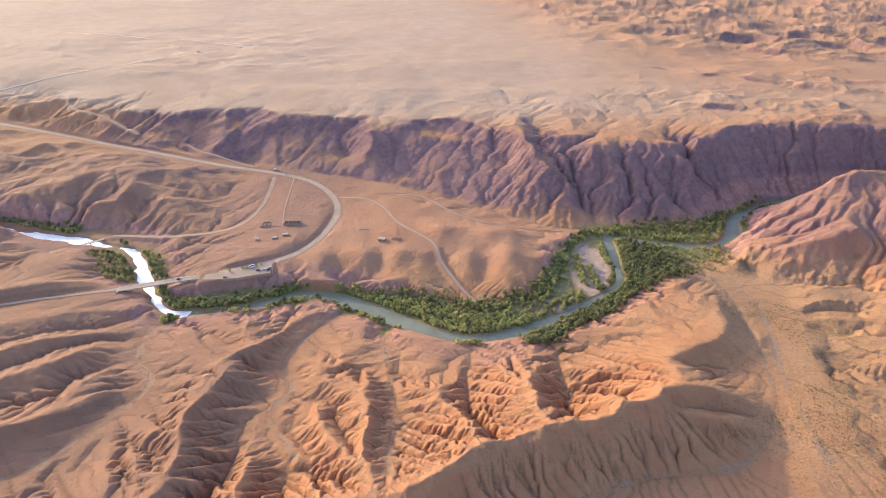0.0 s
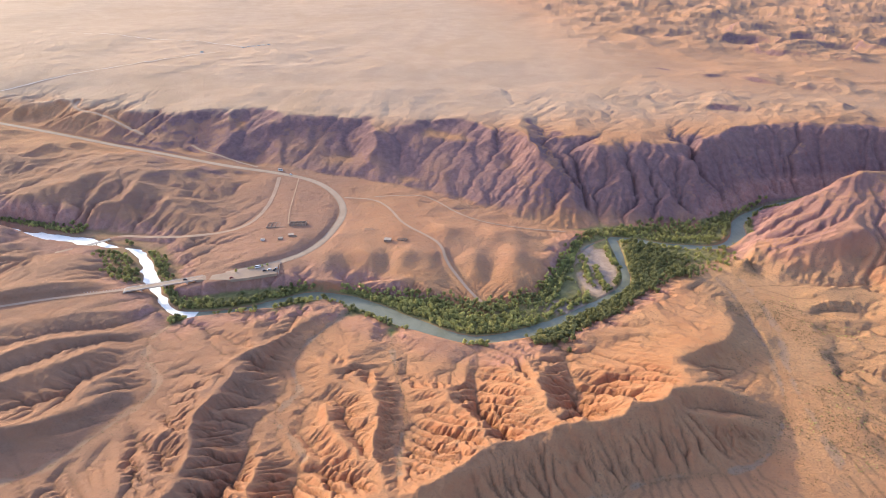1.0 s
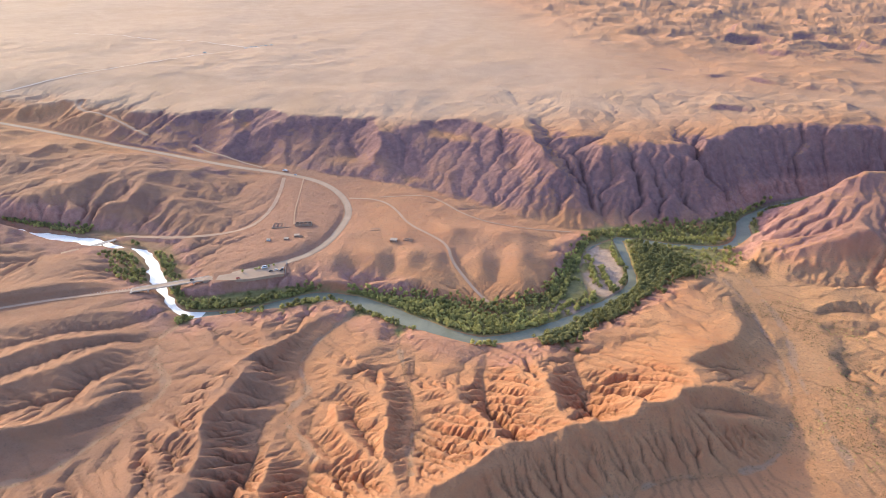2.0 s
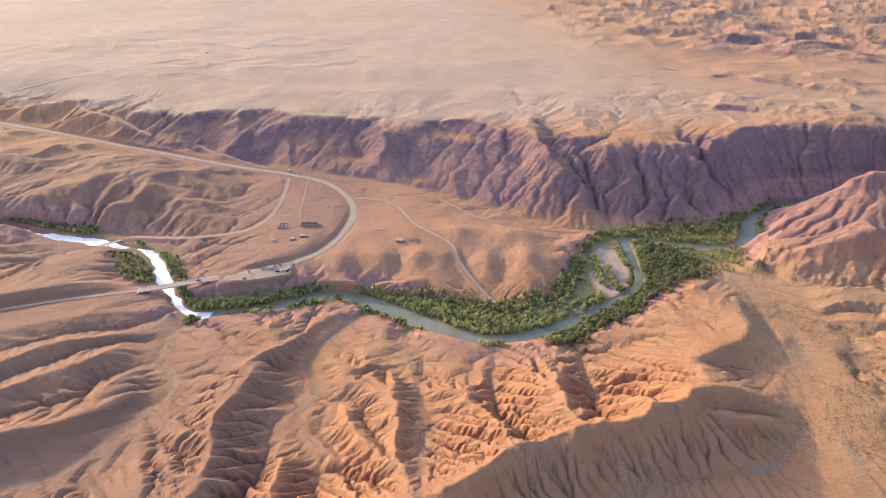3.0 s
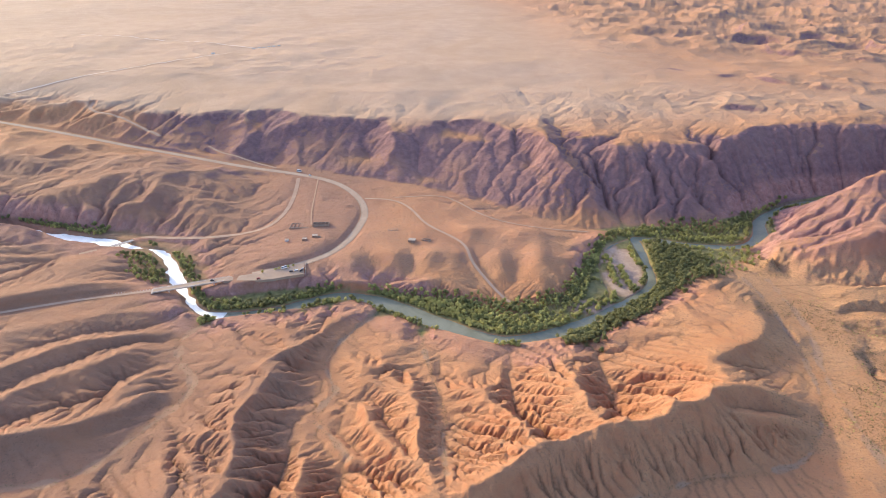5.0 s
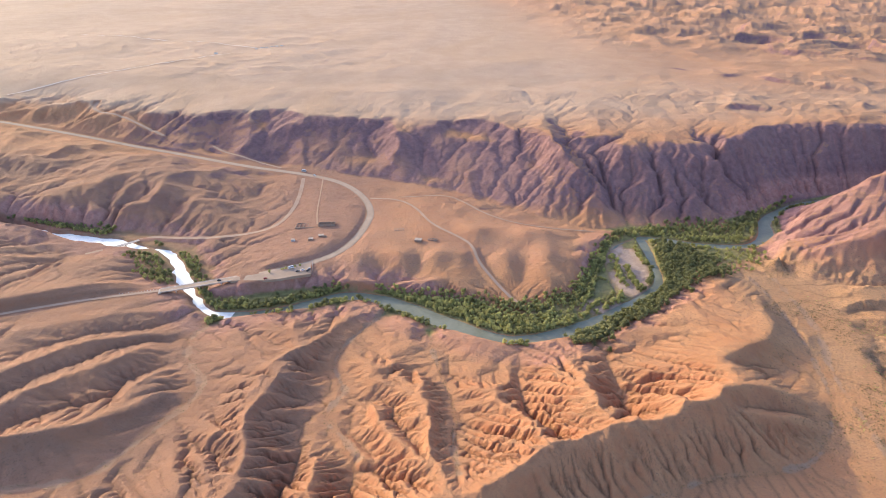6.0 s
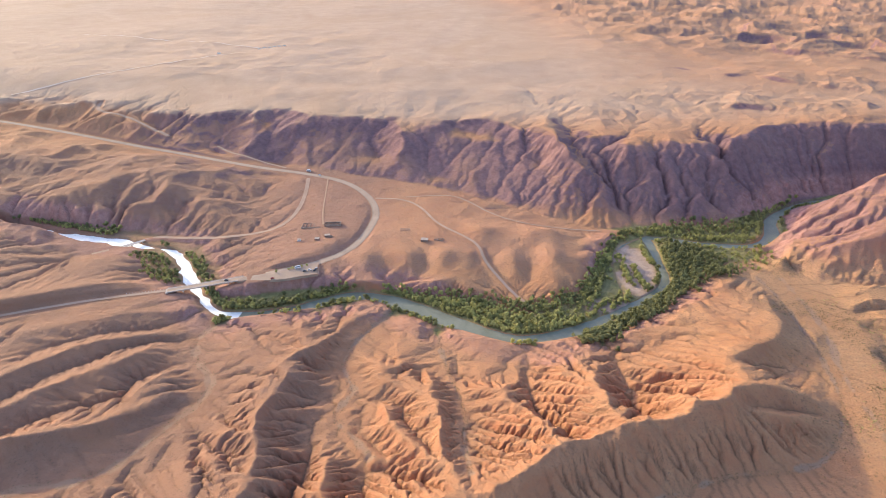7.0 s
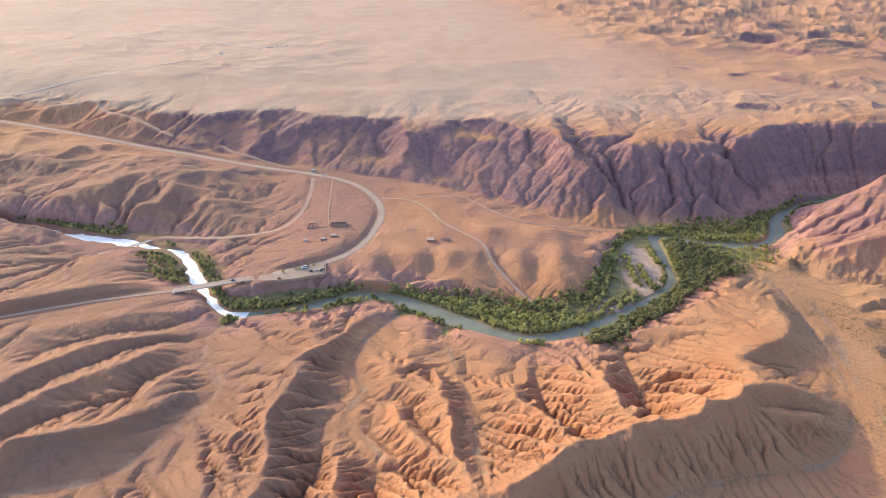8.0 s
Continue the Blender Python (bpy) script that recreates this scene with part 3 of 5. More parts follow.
TRACK_B = [(-105, 788, 19), (-40, 799, 18), (-16, 778, 17), (14, 735, 15.5), (50, 709, 14), (102, 701, 9), (154, 702, 4.5)]
TRACK_C = [(-228, 858, 23), (-221, 794, 21.5), (-215, 735, 21), (-207, 694, 20.5)]
TRACK_D = [(-716, 1157, 69), (-712, 1127, 66.5), (-683, 1102, 65), (-640, 1088, 62), (-595, 1055, 55), (-531, 1010, 47)]
TRACK_E = [(-436, 979, 38), (-406, 954, 33), (-357, 930, 29), (-302, 897, 26)]
TRACK_F = [(-931, 1218, 76), (-838, 1302, 80), (-729, 1414, 85), (-656, 1501, 89), (-559, 1592, 93)]
TRACK_G = [(-1170, 1933, 97), (-819, 1802, 97), (-622, 1697, 96), (-494, 1622, 95)]
# groves along the river: x, y, half width
GROVE_EAST = [(235, 671, 8), (234, 636, 16), (229, 601, 20), (215, 569, 18), (187, 539, 14), (162, 515, 13), (140, 499, 12), (119, 482, 11), (100, 470, 9), (79, 460, 5)]
GROVE_EAST_BACK = [(249, 651, 10), (265, 626, 18), (251, 588, 16), (276, 603, 12)]
SCRUB_EAST = [(288, 634, 14), (321, 638, 14), (348, 638, 10), (316, 612, 10), (284, 599, 10)]
GROVE_CLIFF_FOOT = [(207, 703, 6), (247, 710, 9), (285, 711, 12), (322, 710, 12), (357, 721, 12), (399, 746, 9), (445, 775, 8), (488, 795, 7)]
MEADOW = [(227, 694, 5), (275, 684, 6), (318, 680, 6), (347, 690, 6)]
GROVE_NORTH = [(-119, 558, 3), (-87, 546, 6), (-56, 533, 9), (-26, 524, 10), (3, 508, 11), (31, 496, 12), (54, 492, 10), (73, 508, 10)]
SHORE_NORTH = [(-113, 559, 4), (-77, 542, 4), (-46, 521, 4), (-17, 502, 4), (7, 486, 4), (27, 479, 4), (59, 488, 4), (91, 502, 4)]
GROVE_NORTH_BACK = [(-69, 551, 4), (-32, 539, 6), (-2, 530, 6), (39, 521, 8), (64, 529, 8), (87, 540, 8)]
GROVE_INNER = [(92, 534, 8), (108, 558, 9), (122, 586, 9), (138, 618, 8), (155, 652, 6), (173, 685, 5), (200, 705, 4)]
SCRUB_INNER = [(90, 522, 6), (104, 539, 8), (114, 563, 8), (126, 585, 7), (140, 617, 6), (152, 649, 5)]
ISLAND = [(162, 616, 2.2), (159, 593, 2.2), (159, 573, 2.4), (162, 565, 1.8)]
ISLAND_B = [(173, 612, 2.2), (171, 588, 2.8), (174, 569, 3.6), (177, 555, 2.6)]
ISLAND_C = [(98, 507, 2.2), (110, 521, 2.2), (122, 536, 2)]
ISLAND_D = [(198, 661, 2), (196, 642, 3), (198, 621, 3.4)]
ISLAND_E = [(125, 523, 1.6), (138, 535, 2), (150, 550, 1.8)]
ISLAND_F = [(159, 636, 3), (162, 630, 3)]
GROVE_BRIDGE = [(-306, 555, 5), (-294, 532, 7), (-274, 526, 8), (-247, 526, 6), (-222, 534, 5), (-197, 545, 5), (-175, 556, 5), (-151, 563, 4)]
BANK_NEAR = [(-184, 528, 3), (-165, 538, 3), (-142, 546, 3), (-116, 535, 2), (-97, 521, 3), (-69, 502, 3), (-57, 494, 2)]
BANK_NEAR_B = [(14, 457, 2), (35, 455, 2)]
WASH_MOUTH = [(-284, 498, 2.5), (-278, 502, 2.5), (-273, 504, 2)]
GROVE_WEST = [(-433, 649, 6), (-411, 642, 6), (-386, 623, 6), (-366, 593, 6), (-355, 577, 5), (-385, 593, 6), (-411, 620, 6)]
GROVE_WEST_BACK = [(-666, 757, 5), (-612, 747, 6), (-563, 730, 6), (-517, 715, 6), (-481, 704, 5), (-507, 726, 6)]
GROVE_WEST_EAST = [(-367, 646, 5), (-346, 620, 6), (-330, 595, 6), (-317, 577, 5), (-310, 538, 3)]
LONE = [(-413, 671, 4), (-401, 668, 4)]
WASHES = [(GUIDES[n], w) for n, w in (("wash_left", 5.0), ("wash_mid", 4.0), ("wash_small", 2.0), ("fan_bed", 4.5), ("fan_left", 2.6))]


# ---- height of the ground: ridges, washes, rims and banks relaxed into one surface, then worn by rain ----
def lattice(shape, seed):
    return np.random.default_rng(seed).random(shape).astype(np.float32)


LATTICE = lattice((256, 256), 7)


def value_noise(x, y):
    xi, yi = np.floor(x).astype(np.int64), np.floor(y).astype(np.int64)
    fx, fy = x - xi, y - yi
    fx, fy = fx * fx * fx * (fx * (fx * 6 - 15) + 10), fy * fy * fy * (fy * (fy * 6 - 15) + 10)
    a, b, c, d = xi & 255, (xi + 1) & 255, yi & 255, (yi + 1) & 255
    low = LATTICE[c, a] * (1 - fx) + LATTICE[c, b] * fx
    high = LATTICE[d, a] * (1 - fx) + LATTICE[d, b] * fx
    return low * (1 - fy) + high * fy


def fbm(x, y, size, octaves=4, gain=0.5, seed=0.0, ridged=False):
    total, amount, norm = 0.0, 1.0, 0.0
    for n in range(octaves):
        c, s = math.cos(0.6 * n + seed), math.sin(0.6 * n + seed)
        u, v = (x * c - y * s) / size + 17.3 * n + seed, (x * s + y * c) / size + 9.1 * n - seed
        w = value_noise(u, v)
        if ridged:
            w = 1 - np.abs(2 * w - 1)
        total, norm = total + amount * w, norm + amount
        amount, size = amount * gain, size / 2.03
    return total / norm


def smooth(a, low, high):
    k = np.clip((a - low) / (high - low), 0, 1)
    return k * k * (3 - 2 * k)


def dense(line, step=1.0):
    """Points along a polyline, every step metres, with all its columns, rounded at the corners."""
    p = np.array(line, float)
    for _ in range(2):
        q = np.empty((2 * len(p) - 2, p.shape[1]))
        q[0::2], q[1::2] = 0.75 * p[:-1] + 0.25 * p[1:], 0.25 * p[:-1] + 0.75 * p[1:]
        p = np.vstack([p[:1], q, p[-1:]])
    gone = np.r_[0, np.cumsum(np.hypot(*np.diff(p[:, :2], axis=0).T))]
    at = np.linspace(0, gone[-1], max(2, int(gone[-1] / step) + 1))
    return np.stack([np.interp(at, gone, c) for c in p.T], 1)


X0, X1, Y0, Y1, CELL = -1300.0, 1300.0, 100.0, 1404.0, 2.0


def relax():
    lines = list(GUIDES.values()) + [ROAD[:6], ROAD[7:], OLD_ROAD[4:], TRACK_A, TRACK_B, TRACK_C, TRACK_D]
    rows = np.vstack([dense(line, 1.0) for line in lines])
    height = None
    for cell, turns in ((64, 300), (32, 200), (16, 150), (8, 120), (4, 80), (2, 26)):
        nx, ny = int((X1 - X0) / cell) + 1, int((Y1 - Y0) / cell) + 1
        i = np.clip(((rows[:, 0] - X0) / cell).round().astype(int), 0, nx - 1)
        j = np.clip(((rows[:, 1] - Y0) / cell).round().astype(int), 0, ny - 1)
        at = j * nx + i
        count = np.bincount(at, minlength=nx * ny)
        fixed = (count > 0).reshape(ny, nx)
        value = (np.bincount(at, weights=rows[:, 2], minlength=nx * ny) / np.maximum(count, 1)).reshape(ny, nx)
        if height is None:
            height = np.full((ny, nx), 40.0)
        else:
            gy, gx = np.arange(ny) * cell / last, np.arange(nx) * cell / last
            height = sample(height, gx[None, :] + 0 * gy[:, None], gy[:, None] + 0 * gx[None, :])
        for _ in range(turns):
            height[fixed] = value[fixed]
            p = np.pad(height, 1, mode="edge")
            height = 0.25 * (p[:-2, 1:-1] + p[2:, 1:-1] + p[1:-1, :-2] + p[1:-1, 2:])
        height[fixed] = 0.5 * (height[fixed] + value[fixed])
        last = cell
    return height


def sample(grid, gx, gy):
    """Bilinear value of a grid at cell coordinates."""
    ny, nx = grid.shape
    gx, gy = np.clip(gx, 0, nx - 1.001), np.clip(gy, 0, ny - 1.001)
    i, j = gx.astype(int), gy.astype(int)
    fx, fy = gx - i, gy - j
    return (grid[j, i] * (1 - fx) + grid[j, i + 1] * fx) * (1 - fy) + (grid[j + 1, i] * (1 - fx) + grid[j + 1, i + 1] * fx) * fy


def near_line(gx, gy, line, reach, width_column=None):
    """Distance of grid points to a polyline, capped at reach, and the line's third column there."""
    far = np.full(gx.shape, float(reach))
    third = np.zeros(gx.shape)
    for x, y, w in dense(line, 2.0)[:, :3]:
        i0, i1 = int((x - reach - X0) / CELL), int((x + reach - X0) / CELL) + 2
        j0, j1 = int((y - reach - Y0) / CELL), int((y + reach - Y0) / CELL) + 2
        i0, j0, i1, j1 = max(i0, 0), max(j0, 0), max(i1, 0), max(j1, 0)
        a = far[j0:j1, i0:i1]
        if not a.size:
            continue
        d = np.hypot(gx[j0:j1, i0:i1] - x, gy[j0:j1, i0:i1] - y)
        hit = d < a
        a[hit] = d[hit]
        third[j0:j1, i0:i1][hit] = w
    return far, third


def drain(height, outlet, cell, turns, strength, pull, soft, spread_out=0.03, most=5000):
    """Streams gather downhill and cut the land towards their outlets: branching gullies with sharp ridges between."""
    ny, nx = height.shape
    wide = nx + 2
    target = height.copy()
    steps = (-1, 1, -wide, wide, -wide - 1, -wide + 1, wide - 1, wide + 1)
    far = np.array([1, 1, 1, 1, 1.414, 1.414, 1.414, 1.414]) * cell
    edge = np.ones((ny + 2, wide), bool)
    edge[1:-1, 1:-1] = outlet
    edge[1:-1, 1], edge[1:-1, -2], edge[1, 1:-1], edge[-2, 1:-1] = True, True, True, True
    starts = np.flatnonzero(edge.ravel()).tolist()
    softness = np.pad(soft, 1).ravel()
    sway = np.random.default_rng(ny * nx).uniform(0.62, 1.0, (8, ny, nx))       # streams wander a little
    for _ in range(turns):
        padded = np.pad(height, 1, constant_values=1e6)
        flat = padded.ravel()
        core = np.arange(flat.size).reshape(padded.shape)[1:-1, 1:-1]
        falls = np.stack([(height - padded.ravel()[core + d]) / f for d, f in zip(steps, far)])
        best = (falls * sway).argmax(0)
        down = np.full(flat.size, -1)
        down[core] = np.where(falls.max(0) > 0, core + np.array(steps)[best], -1)
        down, level = down.tolist(), flat.tolist()
        done = bytearray(flat.size)
        done[:wide] = done[-wide:] = b"\1" * wide
        for j in range(ny + 2):
            done[j * wide] = done[j * wide + wide - 1] = 1
        low = min(level)
        shelf = [[] for _ in range(4200)]          # cells by height, in steps of 4 cm
        filled = level[:]
        for k in starts:
            if not done[k]:
                done[k] = 1
                shelf[min(4199, int((level[k] - low) * 25))].append(k)
        order, parent = [], [-1] * flat.size
        for cells in shelf:
            while cells:
                k = cells.pop()
                order.append(k)
                h = filled[k]
                for d in steps:
                    m = k + d
                    if not done[m]:
                        done[m] = 1
                        if level[m] <= h:
                            filled[m] = h
                            down[m] = k
                        parent[m] = k
                        shelf[min(4199, int((filled[m] - low) * 25))].append(m)
        area = [cell * cell] * flat.size
        seen = [0] * flat.size
        for n, k in enumerate(order):
            seen[k] = n
        goes = [0] * flat.size
        for k in order:
            p = parent[k]
            q = down[k]
            goes[k] = q if p >= 0 and q >= 0 and seen[q] < seen[k] else p
        for k in reversed(order):
            if goes[k] >= 0:
                area[goes[k]] += area[k]
        cut = (strength * np.sqrt(np.minimum(np.array(area), most)) * softness / cell).tolist()
        for k in order:
            p = goes[k]
            if p >= 0 and level[k] > level[p]:
                f = cut[k]
                level[k] = (level[k] + f * level[p]) / (1 + f)
        height = np.array(level).reshape(padded.shape)[1:-1, 1:-1]
        height = height + pull * (target - height) * soft
        p = np.pad(height, 1, mode="edge")
        height = height + spread_out * soft * (p[:-2, 1:-1] + p[2:, 1:-1] + p[1:-1, :-2] + p[1:-1, 2:] - 4 * height)
    return height, np.array(area).reshape(padded.shape)[1:-1, 1:-1]


def drained(grid, box, every, **how):
    """Cut a rectangle of the grid at every n-th cell, fading at its edges."""
    x0, x1, y0, y1 = box
    i0, i1, j0, j1 = int((x0 - X0) / CELL), int((x1 - X0) / CELL), int((y0 - Y0) / CELL), int((y1 - Y0) / CELL)
    part = (slice(j0, j1, every), slice(i0, i1, every))
    before = grid[part]
    gone = drain(before.copy(), (shore[part] < 2) | (wash_far[part] < -1), CELL * every, soft=soft[part], **how)[0] - before
    gx, gy = (GX[j0:j1, i0:i1] - x0) / CELL / every, (GY[j0:j1, i0:i1] - y0) / CELL / every
    fade = smooth(GX[j0:j1, i0:i1], x0 + 20, x0 + 160) * (1 - smooth(GX[j0:j1, i0:i1], x1 - 160, x1 - 20)) * smooth(GY[j0:j1, i0:i1], y0, y0 + 30) * (1 - smooth(GY[j0:j1, i0:i1], y1 - 150, y1 - 20))
    out = grid.copy()
    out[j0:j1, i0:i1] += sample(gone, gx, gy) * fade
    return out


NX, NY = int((X1 - X0) / CELL) + 1, int((Y1 - Y0) / CELL) + 1
GX, GY = np.meshgrid(X0 + CELL * np.arange(NX), Y0 + CELL * np.arange(NY))
LAND = relax()

RIVER = RIVER_WEST + RIVER_MID[1:] + RIVER_EAST[1:]
river_far, river_wide = near_line(GX, GY, RIVER, 90)
side_far, side_wide = near_line(GX, GY, SIDE_CHANNEL, 60)
road_far, road_high = near_line(GX, GY, [p[:3] for p in ROAD], 40)
wash_far = np.full(GX.shape, 60.0)
for line, w in WASHES:
    wash_far = np.minimum(wash_far, near_line(GX, GY, line, 40)[0] - w)
shore = np.minimum(np.where(river_far < 89, river_far - river_wide / 2, 90), np.where(side_far < 59, side_far - side_wide / 2, 90))
shore = shore + (4 + 10 * (1 - smooth(GX, -320, -290))) * (fbm(GX, GY, 26, 3, 0.55, 5.9) - 0.5)        # ragged banks
calm = smooth(shore, 3, 20) * smooth(road_far, 8, 26) * smooth(wash_far, -2, 7)        # 0 in the river flats and on the road

west_side, east_side = (np.array(GUIDES[n], float) for n in ("fan_left", "fan_right"))
west_side, east_side = west_side[west_side[:, 1].argsort()], east_side[east_side[:, 1].argsort()]
fan = smooth(GX - np.interp(GY, west_side[:, 1], west_side[:, 0]), -6, 14) * (1 - smooth(GX - np.interp(GY, east_side[:, 1], east_side[:, 0]), 6, 24)) * (1 - smooth(GY, 600, 640)) * (GX > 40)
calm = calm * (1 - 0.92 * fan)
mesa = smooth(np.hypot((GX - 195) / 120, (GY - 478) / 95), 0.75, 1.1)
mesa = 1 - mesa
left_ridges = (1 - smooth(GX, -235, -190)) * (1 - smooth(GY, 600, 660))


def shifted(grid, amount, size, seed, where):
    """The grid with its outlines made ragged."""
    gx = (GX - X0) / CELL + where * amount / CELL * (fbm(GX, GY, size, 4, 0.55, seed) - 0.5) * 2
    gy = (GY - Y0) / CELL + where * amount / CELL * (fbm(GX, GY, size, 4, 0.55, seed + 3.3) - 0.5) * 2
    return sample(grid, gx, gy)


def blurred(grid, turns):
    for _ in range(turns):
        p = np.pad(grid, 1, mode="edge")
        grid = 0.2 * (p[1:-1, 1:-1] + p[:-2, 1:-1] + p[2:, 1:-1] + p[1:-1, :-2] + p[1:-1, 2:])
    return grid


# rolling relief of the clay hills, ragged rims, then rain from coarse to fine
plateau = smooth(LAND, 68, 76) * smooth(GY, 860, 960)
level = blurred(LAND, 14)
LAND = LAND * (1 - plateau) + level * plateau
beyond = smooth(GY + 0.15 * GX, 760, 850) * smooth(GX, -560, -480) * calm
LAND = shifted(LAND, 14, 80, 3.1, beyond)
LAND = shifted(LAND, 34, 95, 5.3, beyond * smooth(LAND, 42, 66) * (1 - smooth(GX, 380, 460)))
LAND = shifted(LAND, 6, 42, 1.7, calm * (1 - beyond) * (1 - 0.7 * mesa))
slope = np.hypot(*np.gradient(blurred(LAND, 4), CELL))
plateau = smooth(LAND, 68, 76) * smooth(GY, 860, 960)
warp_x = GX + 30 * (fbm(GX, GY, 90, 3, seed=3.1) - 0.5)
warp_y = GY + 30 * (fbm(GX, GY, 90, 3, seed=5.7) - 0.5)
low_hills = (1 - plateau) * calm * smooth(LAND, 2, 9)
peninsula = smooth(GX, -330, -250) * (1 - smooth(GX, 60, 160)) * smooth(GY, 590, 640) * (1 - smooth(GY, 860, 920))
hills_west = (1 - smooth(GX, -330, -230)) * smooth(GY, 690, 750)
outcrops = smooth(GX, 325, 350) * smooth(GY, 420, 450) * (1 - smooth(GY, 690, 720))
crags = (1 - smooth(np.hypot((GX - 40) / 190, (GY - 315) / 80), 0.55, 1.2))
spur_near = smooth(GX, 172, 190) * (1 - smooth(GX, 250, 270)) * (GY < 400)
rolls = (fbm(warp_x, warp_y, 44, 4, 0.5, 1.3, ridged=True) - 0.55) * (1 - hills_west) + (fbm(warp_x, warp_y, 95, 4, 0.45, 1.3, ridged=True) - 0.55) * 2 * hills_west
LAND = LAND + low_hills * rolls * (1.0 + 5.0 * np.clip(slope, 0, 0.6) + 7 * hills_west + 2.0 * crags + 2.5 * (GY > 600) + 1.5 * outcrops) * (1 - 0.2 * peninsula) * (1 - 0.7 * mesa) * (1 - 0.55 * left_ridges) * (1 - 0.7 * spur_near)
for x, y, tall, wide, long in ((-141, 595, 5.5, 15, 20), (-92, 600, 5.5, 15, 18), (-44, 607, 5, 14, 18), (-4, 669, 6, 20, 26), (58, 660, 5.5, 17, 24), (76, 608, 5, 14, 20), (28, 602, 4.5, 13, 18), (-181, 623, 3.5, 16, 18), (-61, 662, 3, 20, 22)):       # clay domes over the river
    LAND = LAND + calm * tall * np.exp(-((GX - x) / wide) ** 2 - ((GY - y - 6) / long) ** 2)
spurs = (1 - smooth(GY, 560, 620)) * calm * smooth(LAND, 3, 14) * (1 - 0.75 * mesa) * (1 - 0.6 * left_ridges) * (1 - 0.5 * smooth(GX, 120, 200))
LAND = LAND + spurs * (fbm(warp_x, warp_y, 74, 3, 0.5, 8.2, ridged=True) - 0.6) * (10 - 3 * crags)
cliff = smooth(slope, 0.25, 0.5) * smooth(GY + 0.15 * GX, 740, 800) * smooth(GX, -560, -480)
LAND = LAND + cliff * calm * (fbm(warp_x + 40 * fbm(GX, GY, 130, 3, seed=9.1), warp_y * 0.4, 120, 5, 0.52, 2.2, ridged=True) - 0.55) * (3.5 + 1.5 * smooth(GX, -50, 120))
LAND = LAND + mesa * (fbm(warp_x, warp_y, 40, 3, 0.5, 2.6, ridged=True) - 0.6) * 5 * smooth(LAND, 4, 10) * (1 - smooth(LAND, 19, 25))
calm_bank = smooth(shore, 3, 9) * (1 - smooth(shore, 26, 48)) * smooth(LAND, 2.5, 6) * smooth(slope, 0.12, 0.35) * (1 - smooth(LAND, 20, 32)) * smooth(road_far, 10, 20)
rugged = np.maximum(np.maximum(outcrops * (1 - 0.85 * smooth(LAND, 26, 40)), 0.3 * mesa * smooth(slope, 0.22, 0.5)), 0.7 * cliff * smooth(fbm(GX, GY, 70, 3, 0.5, 7.1), 0.4, 0.6))
LAND = LAND + rugged * calm * (fbm(GX, GY, 17, 4, 0.6, 4.9, ridged=True) - 0.55) * 8 * smooth(slope, 0.1, 0.4)
tip = np.exp(-((GX - 352) / 26) ** 2 - ((GY - 600) / 18) ** 2) + 0.8 * np.exp(-((GX - 392) / 30) ** 2 - ((GY - 568) / 12) ** 2)
LAND = LAND + tip * (fbm(GX, GY, 13, 4, 0.6, 6.9, ridged=True) - 0.4) * 9
east_hill = smooth(GX - 0.2 * (GY - 640), 392, 425) * smooth(GY, 590, 620) * (1 - smooth(GY, 800, 850))
LAND = LAND + east_hill * calm * (fbm((GX - GY) * 0.7, (GX + GY) * 0.28, 15, 4, 0.6, 0.0, ridged=True) - 0.55) * 1.5 * smooth(LAND, 3, 10)
LAND = LAND + calm_bank * (fbm(GX, GY, 15, 4, 0.6, 7.9, ridged=True) - 0.55) * 7
LAND = LAND + plateau * smooth(GX, 230, 420) * smooth(fbm(GX, GY, 120, 3, 0.5, 5.2), 0.46, 0.68) * fbm(GX, GY, 52, 4, 0.5, 3.6, ridged=True) * 8
shoulder = plateau * (1 - smooth(GY - 0.12 * GX, 1060, 1180))
LAND = LAND + plateau * (fbm(warp_x, warp_y, 150, 4, 0.5, 4.4) - 0.5) * 7 + shoulder * (fbm(warp_x, warp_y, 48, 4, 0.55, 6.4, ridged=True) - 0.6) * 4.5
soft = np.clip(calm * (1 - 0.55 * plateau * (1 - smooth(slope, 0.1, 0.3)) * (1 - 0.8 * shoulder)) * (1 - 0.5 * peninsula) * (1 - (0.76 - 0.3 * smooth(GX, 0, 120) * (1 - smooth(GX, 380, 480))) * beyond) * (1 - 0.3 * hills_west) * (1 - 0.68 * mesa) * (1 - 0.25 * left_ridges) * (1 - 0.8 * outcrops * (1 - 0.7 * smooth(LAND, 26, 40))), 0, 1)
south_face = smooth(np.gradient(blurred(LAND, 8), CELL, axis=0), 0.25, 0.5) * (GY < 350) * smooth(GX, -140, -90) * (1 - smooth(GX, 150, 200))
spur_zone = spur_near * smooth(GY, 315, 325) * (1 - smooth(GY, 385, 400))
soft = soft * (1 - 0.75 * south_face) * (1 - 0.8 * spur_zone)
LAND = drained(LAND, (-1000, 1100, 180, 1330), 2, turns=9, strength=0.085, pull=0.055, spread_out=0.014)
worn = np.maximum(0.6 * beyond * (1 - smooth(GX, 0, 160)), 0.35 * hills_west * calm)       # rounded, dusty slopes
LAND = LAND * (1 - worn) + blurred(LAND, 6) * worn
domes = 0.8 * smooth(GX, -270, -230) * (1 - smooth(GX, 110, 150)) * smooth(shore, 26, 40) * (1 - smooth(GY, 720, 760)) * (GY > 540)       # rounded clay domes over the bluff
LAND = LAND * (1 - domes) + blurred(LAND, 16) * domes
slope = np.hypot(*np.gradient(blurred(LAND, 2), CELL))
